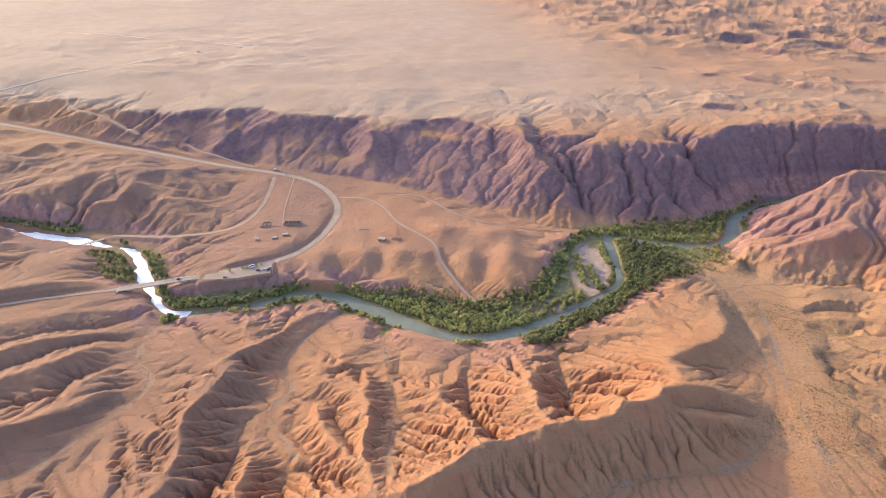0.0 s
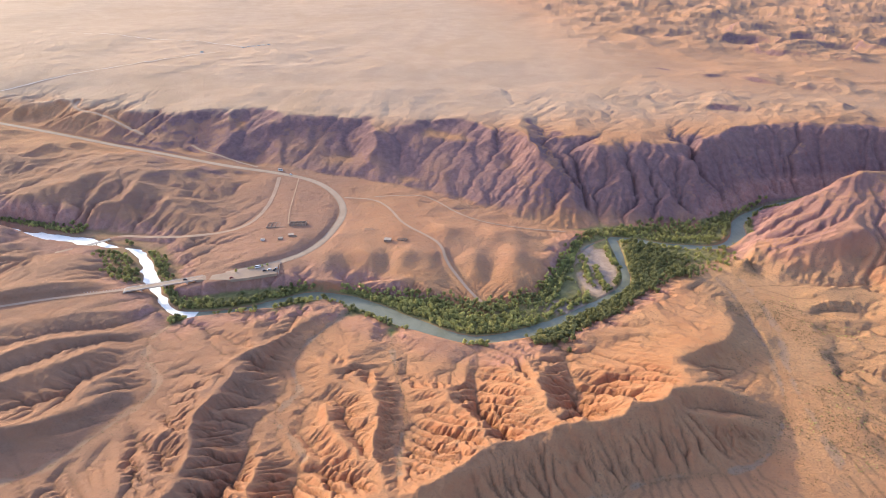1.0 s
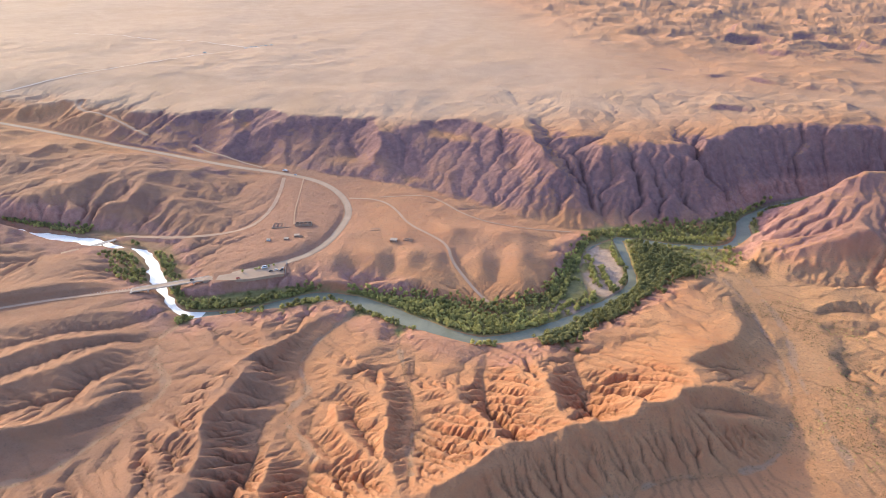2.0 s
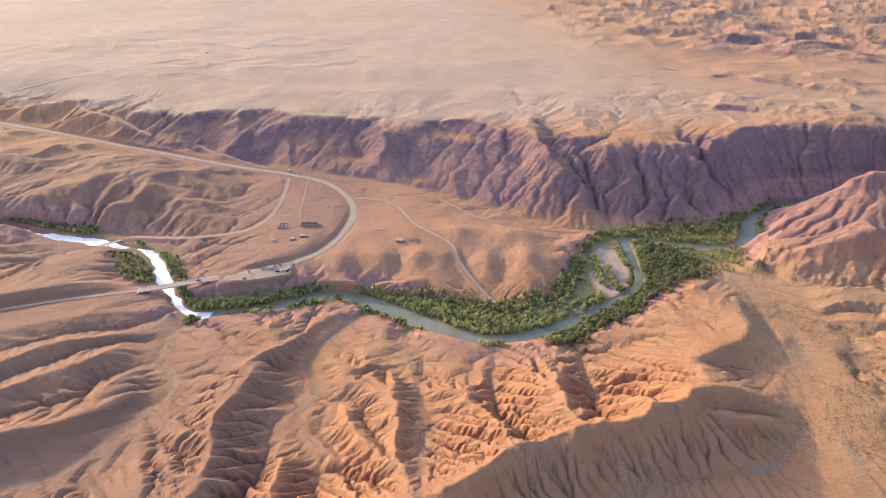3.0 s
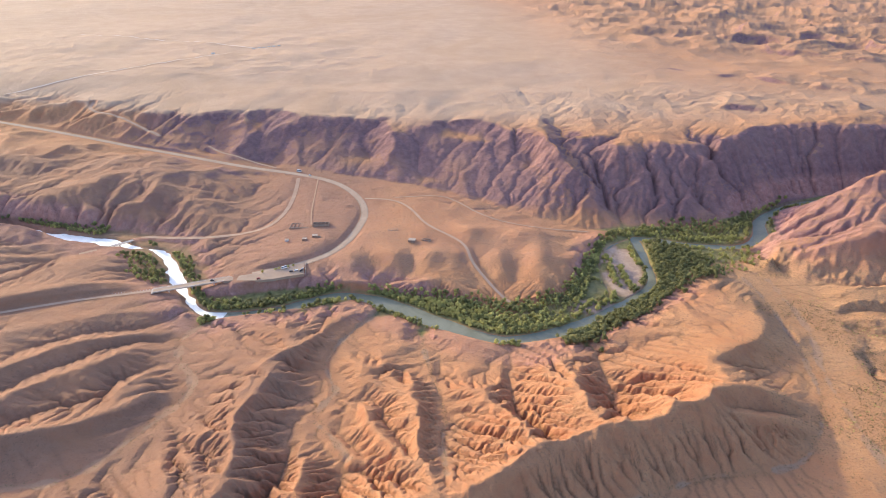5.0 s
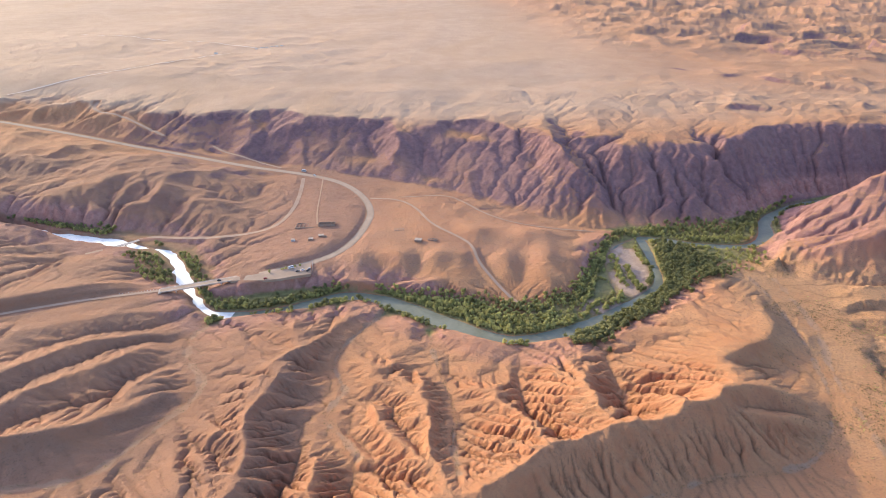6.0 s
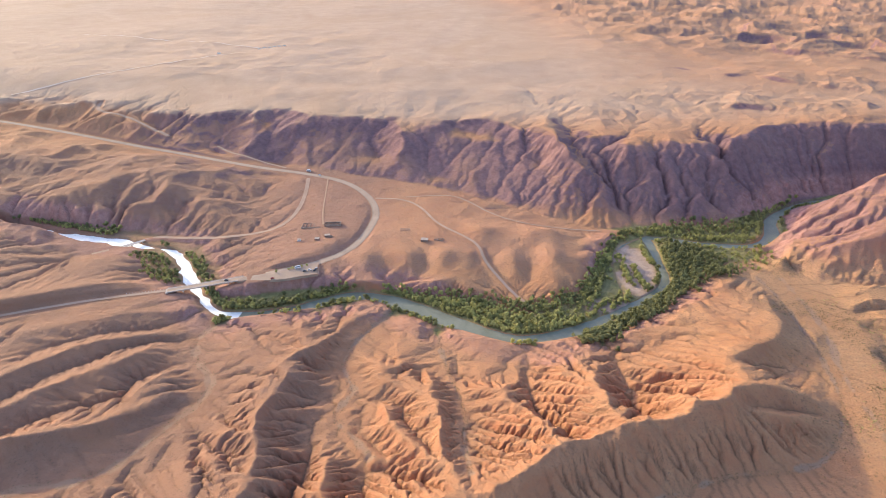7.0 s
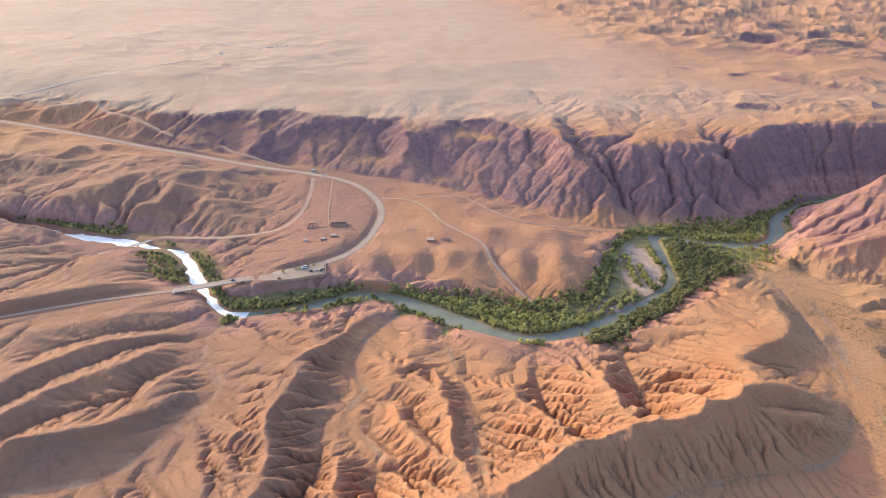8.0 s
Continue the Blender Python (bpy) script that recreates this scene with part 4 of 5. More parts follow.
LAND = LAND + soft * smooth(slope, 0.12, 0.5) * (fbm(GX, GY, 13, 3, 0.6, 3.7, ridged=True) - 0.6) * (0.7 + 1.6 * crags) * (GY < 760) * (1 - 0.6 * left_ridges)
to_y = np.gradient(blurred(LAND, 6), CELL, axis=0)
flutes = smooth(to_y, 0.3, 0.55) * (GY < 350) * smooth(GX, -140, -90) * (1 - smooth(GX, 150, 200)) * calm
LAND = LAND + flutes * (fbm(GX + 0.25 * GY + 5 * fbm(GX, GY, 20, 2), GY * 0.16, 4.6, 3, 0.6, 0.0, ridged=True) - 0.5) * -1.2

wall_tilt = np.hypot(*np.gradient(blurred(LAND, 30), CELL))
WALL = smooth(wall_tilt, 0.17, 0.3) * smooth(GY + 0.15 * GX, 750, 800) * smooth(GX, -620, -420)      # the canyon face, toned dark all over to stand in for its shade

# river bed, banks, road bench
bed = smooth(shore, -5, 2.5)
LAND = np.where(shore < 12, LAND * bed + (-1.6) * (1 - bed), LAND)
flat = 1 - smooth(road_far, 5.0, 12.0)
bridge_gap = (GX > -352) & (GX < -272) & (np.abs(GY - 560) < 40)
flat = np.where(bridge_gap, 0, flat)
LAND = LAND * (1 - flat) + (road_high - 0.25) * flat
for line in (OLD_ROAD, TRACK_A, TRACK_B, TRACK_C, TRACK_D, TRACK_E):
    d, w = near_line(GX, GY, line, 14)
    along = (1 - smooth(d, 2.5, 9.0)) * smooth(shore, 1, 6)
    LAND = LAND * (1 - 0.8 * along) + np.where(d < 13.9, w, 0) * 0.8 * along
lot_u, lot_v = (GX + 236) * 0.95 + (GY - 578) * 0.31, (GY - 578) * 0.95 - (GX + 236) * 0.31
lot = (1 - smooth(lot_u, 45, 50)) * smooth(lot_u, -40, -36) * (1 - smooth(lot_v, 12, 18)) * smooth(lot_v, -15.5, -12)
LAND = LAND * (1 - lot) + 13.8 * lot


# the badlands nearest the path, once more at one metre: rills between the ridges
FX, FY = np.meshgrid(np.arange(-440.0, 430.0, 1.0), np.arange(200.0, 580.0, 1.0))


def from_land(grid, x, y):
    return sample(grid, (x - X0) / CELL, (y - Y0) / CELL)


fine_soft = from_land(soft, FX, FY) * smooth(FX, -440, -420) * (1 - smooth(FX, 410, 429)) * smooth(FY, 200, 215) * (1 - smooth(FY, 555, 578))
fine_before = from_land(LAND, FX, FY)
fine_slope = np.hypot(*np.gradient(fine_before, 1.0))
fine_soft = fine_soft * (0.25 + 0.75 * smooth(fine_slope, 0.12, 0.4)) * (1 - 0.5 * from_land(left_ridges, FX, FY)) * (0.5 + 0.5 * smooth(fbm(FX, FY, 46, 3, 0.5, 2.2), 0.36, 0.6))
fine_start = fine_before + fine_soft * smooth(fine_slope, 0.1, 0.45) * (fbm(FX, FY, 8, 3, 0.6, 6.3, ridged=True) - 0.6) * (0.5 + 2.4 * from_land(crags, FX, FY)) * (1 - 0.6 * from_land(left_ridges, FX, FY))
FINE, STREAM = drain(fine_start, (from_land(shore, FX, FY) < 2) | (from_land(wash_far, FX, FY) < -1), 1.0, 8, 0.115, 0.035, fine_soft, 0.005, 1400)
FINE = FINE - fine_before
FINE = FINE + 0.35 * from_land(1 - left_ridges, FX, FY) * (FINE - blurred(FINE, 3))
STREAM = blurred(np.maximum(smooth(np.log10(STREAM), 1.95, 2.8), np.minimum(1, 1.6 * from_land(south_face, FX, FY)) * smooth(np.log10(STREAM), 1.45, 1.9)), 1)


def far_hills(x, y):
    """The plain beyond the canyon: a gentle rise, dark eroded hills over the far right, faint swells elsewhere."""
    out = 94 + (y - 1400) * 0.0105
    on = smooth(x + 0.18 * (y - 1300) + 420 * (fbm(x, y, 700, 3, seed=8.3) - 0.5), 330, 900) * smooth(y, 1230, 1700)
    out = out + on * ((fbm(x, y * 1.25, 170, 6, 0.5, 6.1, ridged=True) - 0.45) * 42 + 6)
    out = out + (fbm(x, y, 330, 5, 0.5, 2.9) - 0.5) * 16
    mounds = smooth(x, 250, 600) * smooth(y, 1150, 1280) * smooth(fbm(x, y, 150, 3, 0.5, 5.2), 0.5, 0.75)
    out = out + mounds * fbm(x, y * 1.2, 85, 4, 0.5, 3.6, ridged=True) * 12
    swell = smooth(-x, -100, 500) * (1 - smooth(y, 1700, 2300))
    out = out + swell * (fbm(x + 0.8 * y, y - 0.5 * x, 130, 4, 0.5, 7.4, ridged=True) - 0.6) * 10
    return out


def ground_height(x, y):
    """Height of the land anywhere."""
    z = sample(LAND, (x - X0) / CELL, (y - Y0) / CELL)
    k = smooth(y, 1230, 1400)
    z = z * (1 - k) + far_hills(x, y) * k if np.any(k > 0) else z
    inside = (x > -439) & (x < 428) & (y > 201) & (y < 578)
    if np.any(inside):
        z = z + np.where(inside, sample(FINE, x + 440, y - 200), 0)
    rough = smooth(sample(calm, (x - X0) / CELL, (y - Y0) / CELL), 0.2, 0.9) * (1 - smooth(y, 900, 1300))
    z = z + rough * ((fbm(x, y, 7, 4, 0.6, 1.9, ridged=True) - 0.6) * 0.5)
    return z


def height_at(x, y):
    return float(ground_height(np.array([float(x)]), np.array([float(y)]))[0])


# ---- one sheet of ground, finest where the camera passes nearest ----
def ground_sheet():
    near = np.concatenate([np.geomspace(1, 840, 34)[::-1] * -1 + 236, np.arange(236, 560, 1.05), np.arange(560, 1000, 1.7), np.arange(1000, 1400, 3.2), 1400 + np.cumsum(np.geomspace(4, 75, 120))])
    near = near[np.r_[True, np.diff(near) > 0.2]]
    core = np.linspace(-1, 1, 940)
    span = 0.80 * (near.clip(230, None) * 0.888 + 0.46 * 300) + 45
    wide = 6.0 ** (np.linspace(0, 1, 26)[1:] ** 1.3)
    u = np.r_[-wide[::-1], core, wide]
    x = span[:, None] * u[None, :] - 28
    x = np.sign(x) * np.minimum(np.abs(x), 4700 + 40 * np.abs(u)[None, :])
    y = np.repeat(near[:, None], len(u), 1)
    z = ground_height(x, y)
    rows, cols = x.shape
    me = bpy.data.meshes.new("ground")
    co = np.stack([x, y, z], -1).reshape(-1, 3).astype(np.float32)
    k = np.arange(rows * cols).reshape(rows, cols)
    quads = np.stack([k[:-1, :-1], k[:-1, 1:], k[1:, 1:], k[1:, :-1]], -1).reshape(-1, 4).astype(np.int32)
    me.vertices.add(len(co))
    me.vertices.foreach_set("co", co.ravel())
    me.loops.add(quads.size)
    me.loops.foreach_set("vertex_index", quads.ravel())
    me.polygons.add(len(quads))
    me.polygons.foreach_set("loop_start", np.arange(0, quads.size, 4, dtype=np.int32))
    me.polygons.foreach_set("loop_total", np.full(len(quads), 4, np.int32))
    me.update(calc_edges=True)
    me.polygons.foreach_set("use_smooth", np.ones(len(quads), bool))

    gx, gy = (x - X0) / CELL, (y - Y0) / CELL
    inside = (x > X0) & (x < X1) & (y > Y0) & (y < Y1)
    shore_here = np.where(inside, sample(shore, gx, gy), 90)
    wash = np.zeros_like(x)
    for line, w in WASHES:
        d, _ = near_line(GX, GY, line, 30)
        ragged = sample(d, gx, gy) + 9 * (fbm(x, y, 14, 3, seed=2.5) - 0.5)
        wash = np.maximum(wash, np.where(inside, (1 - smooth(ragged, w * 0.25, w * 0.8)) * (0.7 + 0.3 * smooth(fbm(x, y, 9, 3, seed=8.5), 0.35, 0.6)), 0))
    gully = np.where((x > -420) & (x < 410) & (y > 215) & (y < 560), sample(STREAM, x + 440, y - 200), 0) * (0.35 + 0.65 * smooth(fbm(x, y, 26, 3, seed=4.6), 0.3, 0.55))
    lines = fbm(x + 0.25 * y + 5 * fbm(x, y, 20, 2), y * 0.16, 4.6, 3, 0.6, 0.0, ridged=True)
    # south face darkened along the same lines that cut its grooves
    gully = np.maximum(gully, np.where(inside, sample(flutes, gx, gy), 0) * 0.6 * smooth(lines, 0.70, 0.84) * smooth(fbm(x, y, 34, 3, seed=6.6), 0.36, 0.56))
    blur = 16 * (fbm(x, y, 30, 3, seed=7.7) - 0.5)
    green = 0.9 * smooth(shore_here, -2.0, 0.6) * (1 - smooth(shore_here + blur, 26, 46)) * (1 - smooth(z, 1.8, 3.5))
    green = green * (0.35 + 0.65 * smooth(x, -300, -250))
    bars = np.maximum(1 - smooth(np.hypot((x - 173 - 0.12 * (y - 607)) / 27, (y - 607) / 72), 0.75, 1.05), 1 - smooth(np.hypot((x - 124) / 34, (y - 525) / 17), 0.6, 1.1))
    bar = np.maximum(bars * smooth(fbm(x, y * 0.5, 15, 3, seed=1.2), 0.28, 0.38), 0.15 * (1 - smooth(shore_here + blur * 0.3, 1.0, 3.0))) * (1 - smooth(z, 1.8, 3.0))
    green = green * (1 - np.clip(bar, 0, 1) * (bars > 0.05))
    rock = smooth(y + 0.1 * x, 735, 800) * (1 - smooth(y, 1150, 1250)) * smooth(x, -700, -480)
    rock = np.maximum(rock, 0.3 * (1 - smooth(x, -330, -230)) * smooth(y, 690, 740) * (1 - smooth(y, 1000, 1100)))
    hilly = smooth(x + 0.18 * (y - 1300), 220, 650) * smooth(y, 960, 1300)
    rock = np.maximum(rock, hilly)
    crag_shade = 0.5 * smooth(x - 0.2 * (y - 640), 396, 425) * smooth(y, 580, 600) * (1 - smooth(y, 700, 740)) * (1 - smooth(z + 10 * (fbm(x, y, 22, 3, seed=5.1) - 0.5), 70, 82))
    # butte foot: the canyon wall's cast shadow painted in as dark rock
    crag_shade = np.maximum(crag_shade, 0.8 * smooth(x - 0.2 * (y - 690), 366, 384) * smooth(y, 628, 650) * (1 - smooth(y, 760, 800)) * (1 - smooth(z, 26, 44)) * (1 - smooth(x, 440, 480)))
    # canyon wall: shade painted as dark rock whatever the slope
    crag_shade = np.maximum(crag_shade, np.where(inside, sample(WALL, gx, gy), 0) * (0.55 + 0.45 * smooth(fbm(x, y * 0.6, 60, 4, seed=2.8), 0.35, 0.6)))
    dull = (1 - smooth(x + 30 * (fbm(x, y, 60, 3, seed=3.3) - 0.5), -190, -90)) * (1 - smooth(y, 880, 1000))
    rock = np.maximum(rock, smooth(x - 0.25 * (y - 600), 345, 385) * smooth(y, 575, 610) * (1 - smooth(y, 760, 800)) * 0.85)
    steppe = np.maximum(0.2 * peninsula_at(x, y), smooth(x, 235, 300) * (1 - smooth(y, 640, 700)) * (1 - smooth(z, 19, 27)))
    bluff = smooth(shore_here, 2, 6) * (1 - smooth(shore_here + 1.5 * blur, 24, 50)) * smooth(z, 2.0, 4.5) * (1 - smooth(z, 22, 32))
    # pink tint on the peninsula, partly haze put into the ground colour
    bluff = np.maximum(bluff, 0.6 * peninsula_at(x, y))
    bluff = np.maximum(bluff, 0.22 * smooth(x - 0.25 * (y - 600), 345, 375) * smooth(y, 530, 560) * (1 - smooth(y, 640, 680)))
    # where haze is painted: the plateau beyond the canyon, less over the right
    haze_pale = smooth(y, 880, 1080) * smooth(z, 62, 74) * (1 - 0.65 * hilly) * (1 - 0.35 * smooth(x, 0, 700))
    for name, value in (("gully", gully), ("bluff", bluff), ("crag_shade", crag_shade), ("dull", dull), ("haze_pale", haze_pale), ("wash", wash), ("green", green), ("bar", bar), ("rock", rock), ("steppe", steppe)):
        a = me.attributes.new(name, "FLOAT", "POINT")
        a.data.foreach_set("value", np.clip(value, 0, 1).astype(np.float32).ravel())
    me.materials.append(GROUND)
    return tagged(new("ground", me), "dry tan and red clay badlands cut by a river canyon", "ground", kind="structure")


def peninsula_at(x, y):
    return smooth(x, -330, -250) * (1 - smooth(x, 60, 160)) * smooth(y, 560, 620) * (1 - smooth(y, 850, 950))


def ribbon(name, line, width, mat, label, lift=0.12, across=5, draped=True, step=3.0, crown=0.0):
    """A strip of road or water laid along a line."""
    p = dense(line, step)
    way = np.gradient(p[:, :2], axis=0)
    way /= np.hypot(*way.T)[:, None] + 1e-9
    k = np.linspace(-0.5, 0.5, across)
    x = p[:, :1] - way[:, 1:] * width * k
    y = p[:, 1:2] + way[:, :1] * width * k
    z = ground_height(x, y) if draped else p[:, 2:3] + 0 * x
    z = z + lift + crown * (0.25 - k * k)
    n = np.arange(x.size).reshape(x.shape)
    quads = np.stack([n[:-1, 1:], n[:-1, :-1], n[1:, :-1], n[1:, 1:]], -1).reshape(-1, 4)
    me = bpy.data.meshes.new(name)
    me.from_pydata(np.stack([x, y, z], -1).reshape(-1, 3).tolist(), [], quads.tolist())
    me.polygons.foreach_set("use_smooth", np.ones(len(me.polygons), bool))
    me.materials.append(mat)
    return tagged(new(name, me), label, name.split("_")[-1], kind="structure")


ground_sheet()
# the glittering reach: its sun glint is painted white in the water colour
ribbon("water", [(x, y, 0.0) for x, y, w in RIVER_WEST[:15]], 40, RAPIDS, "shallow river riffles, white froth and sun glint painted on", 0.0, 9, False, 5.0)
ribbon("water", [(x, y, 0.0) for x, y, w in RIVER_WEST[14:] + RIVER_MID[1:] + RIVER_EAST[1:]], 48, WATER, "shallow silty green river with small ripples", -0.01, 9, False, 6.0)
ribbon("water", [(x, y, 0.0) for x, y, w in SIDE_CHANNEL], 22, WATER, "narrow side channel round gravel bars", -0.06, 5, False, 5.0)
ribbon("road_shoulder", ROAD[7:], 9.6, GRAVEL, "pale gravel shoulder of the highway", 0.10, 7)
ribbon("road", ROAD[:6], 4.4, DIRT, "worn grey two-lane highway", 0.22, 5)
ribbon("road", ROAD[7:], 6.6, ASPHALT, "worn grey two-lane highway", 0.22, 5)
ribbon("road", [(-275, 569.2, 13.1), (-262, 573.5, 13.45), (-246, 579.5, 13.75)], 7.5, ASPHALT, "worn grey highway at the bridge head", 0.15, 5, False)
ribbon("dirt_road", OLD_ROAD[3:], 5.5, DIRT, "pale old dirt road", 0.2, 5)
ribbon("dirt_road", OLD_ROAD[:2], 5.0, DIRT, "pale old dirt road", 0.2, 5)
for line, wide in ((TRACK_A, 3.6), (TRACK_B, 2.6), (TRACK_C, 1.8), (TRACK_D, 6.0), (TRACK_E, 4.0)):
    ribbon("dirt_track", line, wide, DUST if wide < 2 else DIRT, "pale dirt track worn into dry clay", 0.3 if wide < 6.5 else 1.2, 4)


for line in (TRACK_F, TRACK_G):
    ribbon("dirt_track", line, 5.0, PALE_DIRT, "thin pale dirt track across the dry plain", 0.6, 4, True, 8.0)


# ---- riverside trees ----
def mesh_of(name, bm, mat, smooth_faces=False):
    me = bpy.data.meshes.new(name)
    bm.to_mesh(me)
    bm.free()
    if smooth_faces:
        me.polygons.foreach_set("use_smooth", np.ones(len(me.polygons), bool))
    me.materials.append(mat)
    return me


def part(name, bm, mat, parent, label="", smooth_faces=False):
    ob = new(name, mesh_of(name, bm, mat, smooth_faces))
    ob.parent = parent
    return tagged(ob, label)


def taper(bm, a, b, ra, rb, sides=6):
    """A tapered round limb from a to b."""
    a, b = Vector(a), Vector(b)
    way = (b - a).normalized()
    side = way.orthogonal().normalized()
    other = way.cross(side)
    rings = []
    for at, r in ((a, ra), (b, rb)):
        rings.append([bm.verts.new(at + (side * math.cos(k) + other * math.sin(k)) * r) for k in np.arange(sides) * 2 * math.pi / sides])
    for n in range(sides):
        bm.faces.new((rings[0][n], rings[0][(n + 1) % sides], rings[1][(n + 1) % sides], rings[1][n]))
    bm.faces.new(rings[1])


def trunk_mesh(rng, tall):
    bm = bmesh.new()
    top = Vector((rng.uniform(-0.3, 0.3), rng.uniform(-0.3, 0.3), tall * 0.62))
    taper(bm, (0, 0, -0.6), top, 0.24, 0.10)
    for n in range(4):
        a = rng.uniform(0, 6.28)
        start = top * rng.uniform(0.45, 0.95)
        taper(bm, start, start + Vector((math.cos(a) * tall * 0.22, math.sin(a) * tall * 0.22, tall * 0.2)), 0.09, 0.03, 5)
    return bm


def crown_leaves(rng, tall, wide, count):
    """Leaf sprays as small bent quads in several uneven clumps: corners as an array (count, 4, 3)."""
    lumps = []
    for n in range(7):
        a, r = rng.uniform(0, 6.28), wide * rng.uniform(0.1, 0.34)
        lumps.append((math.cos(a) * r, math.sin(a) * r, tall * rng.uniform(0.32, 0.86), wide * rng.uniform(0.2, 0.34)))
    lumps.append((0, 0, tall * 0.84, wide * 0.22))
    pick = rng.integers(0, len(lumps), count)
    lump = np.array(lumps)[pick]
    way = rng.normal(size=(count, 3))
    way /= np.linalg.norm(way, axis=1)[:, None]
    reach = rng.uniform(0.55, 1.05, count)[:, None]
    centre = lump[:, :3] + way * lump[:, 3:] * reach * np.array([1, 1, 1.15])
    centre[:, 2] = np.maximum(centre[:, 2], 0.25)
    out = way * 0.75 + rng.normal(size=(count, 3)) * 0.35 + np.array([0, 0, 0.45])
    out /= np.linalg.norm(out, axis=1)[:, None]
    side = np.cross(out, rng.normal(size=(count, 3)))
    side /= np.linalg.norm(side, axis=1)[:, None]
    other = np.cross(out, side)
    s = (wide * rng.uniform(0.07, 0.13, count))[:, None]
    corners = [centre - side * s - other * s * 0.7, centre + side * s - other * s * 0.6, centre + side * s * 0.8 + other * s * 0.8 + out * s * 0.35, centre - side * s * 0.9 + other * s * 0.7]
    return np.stack(corners, 1)


def leaf_mesh(name, corners, mat):
    me = bpy.data.meshes.new(name)
    n = len(corners)
    me.vertices.add(4 * n)
    me.vertices.foreach_set("co", corners.astype(np.float32).ravel())
    me.loops.add(4 * n)
    me.loops.foreach_set("vertex_index", np.arange(4 * n, dtype=np.int32))
    me.polygons.add(n)
    me.polygons.foreach_set("loop_start", np.arange(0, 4 * n, 4, dtype=np.int32))
    me.polygons.foreach_set("loop_total", np.full(n, 4, np.int32))
    me.update(calc_edges=True)
    me.materials.append(mat)
    return me


rng = np.random.default_rng(5)
KINDS = []
for n in range(9):
    tall, wide, mat = ((6.2, 5.2, LEAF), (7.6, 5.6, LEAF), (5.0, 4.6, LEAF), (3.6, 4.0, LEAF_PALE), (4.6, 4.6, LEAF_PALE), (8.6, 5.8, LEAF), (3.0, 3.4, LEAF_PALE), (5.6, 5.0, LEAF), (2.4, 3.0, LEAF_PALE))[n]
    KINDS.append((tall, wide, mat, crown_leaves(rng, tall, wide, 190)))


def stand(line, spacing):
    """Scattered foot points in a strip along a grove's line."""
    p = dense(line, spacing * 0.35)
    spots = []
    for x, y, w in p:
        for _ in range(max(2, int(round(w / spacing * 1.6)))):
            spots.append((x + rng.normal() * w * 0.55, y + rng.normal() * w * 0.85))
    return spots


def placed(groves, tries):
    """Thin the foot points so that crowns only just meet, and keep them off the water and the steep ground."""
    cells, keep = {}, []
    margin = []                                # bushes that hang over the water's edge
    for _ in range(tries):
        x, y = rng.uniform(-290, 470), rng.uniform(480, 860)
        if 140 < x < 212 and 545 < y < 690 and rng.uniform() < 0.85:
            continue
        if 0.6 < sample(shore, np.array([(x - X0) / CELL]), np.array([(y - Y0) / CELL]))[0] < 7 and value_noise(np.array([x / 21]), np.array([y / 21]))[0] > 0.28:
            margin.append((x, y))
    for spots, spacing, kinds in [(stand(line, spacing), spacing, kinds) for line, spacing, kinds in groves] + [(margin, 2.8, (3, 6, 8, 4, 2))]:
        for x, y in spots:
            if sample(shore, np.array([(x - X0) / CELL]), np.array([(y - Y0) / CELL]))[0] < 0.6:
                continue
            near = [q for i in (-1, 0, 1) for j in (-1, 0, 1) for q in cells.get((int(x // 4) + i, int(y // 4) + j), ())]
            if any((x - a) ** 2 + (y - b) ** 2 < spacing * spacing * 0.5 for a, b in near):
                continue
            z = height_at(x, y)
            if z > 7.5:
                continue
            cells.setdefault((int(x // 4), int(y // 4)), []).append((x, y))
            keep.append((x, y, z, kinds[int(rng.integers(0, len(kinds)))], rng.uniform(0.75, 1.25), rng.uniform(0, 6.28)))
    return keep


BIG, SMALL, MIXED = (0, 1, 2, 5, 7), (3, 6, 8, 4), (2, 3, 4, 6, 7)
TREES = placed([
    (GROVE_EAST, 3.6, BIG), (GROVE_EAST_BACK, 3.8, BIG), (SCRUB_EAST, 7.5, SMALL), (GROVE_CLIFF_FOOT, 4.2, MIXED), (MEADOW, 4.5, SMALL),
    (SHORE_NORTH, 2.7, SMALL), (GROVE_NORTH, 3.2, SMALL), (GROVE_NORTH_BACK, 3.6, MIXED), (GROVE_INNER, 3.9, MIXED), (SCRUB_INNER, 3.6, SMALL), (ISLAND, 2.8, SMALL), (ISLAND_B, 2.8, SMALL), (ISLAND_C, 2.4, SMALL), (ISLAND_D, 2.6, SMALL), (ISLAND_E, 2.4, SMALL), (ISLAND_F, 2.6, SMALL),
    (GROVE_BRIDGE, 3.1, MIXED), (BANK_NEAR, 2.7, MIXED), (BANK_NEAR_B, 2.6, SMALL), (WASH_MOUTH, 2.6, MIXED), (GROVE_WEST, 5.0, MIXED), (GROVE_WEST_BACK, 3.8, MIXED), (GROVE_WEST_EAST, 3.8, MIXED), (LONE, 4.0, BIG),
], 13000)
# the groves that the path passes nearest stand tree by tree, the rest as one woodland
TREES.sort(key=lambda q: q[1] + 0.15 * abs(q[0]))
protos = {}
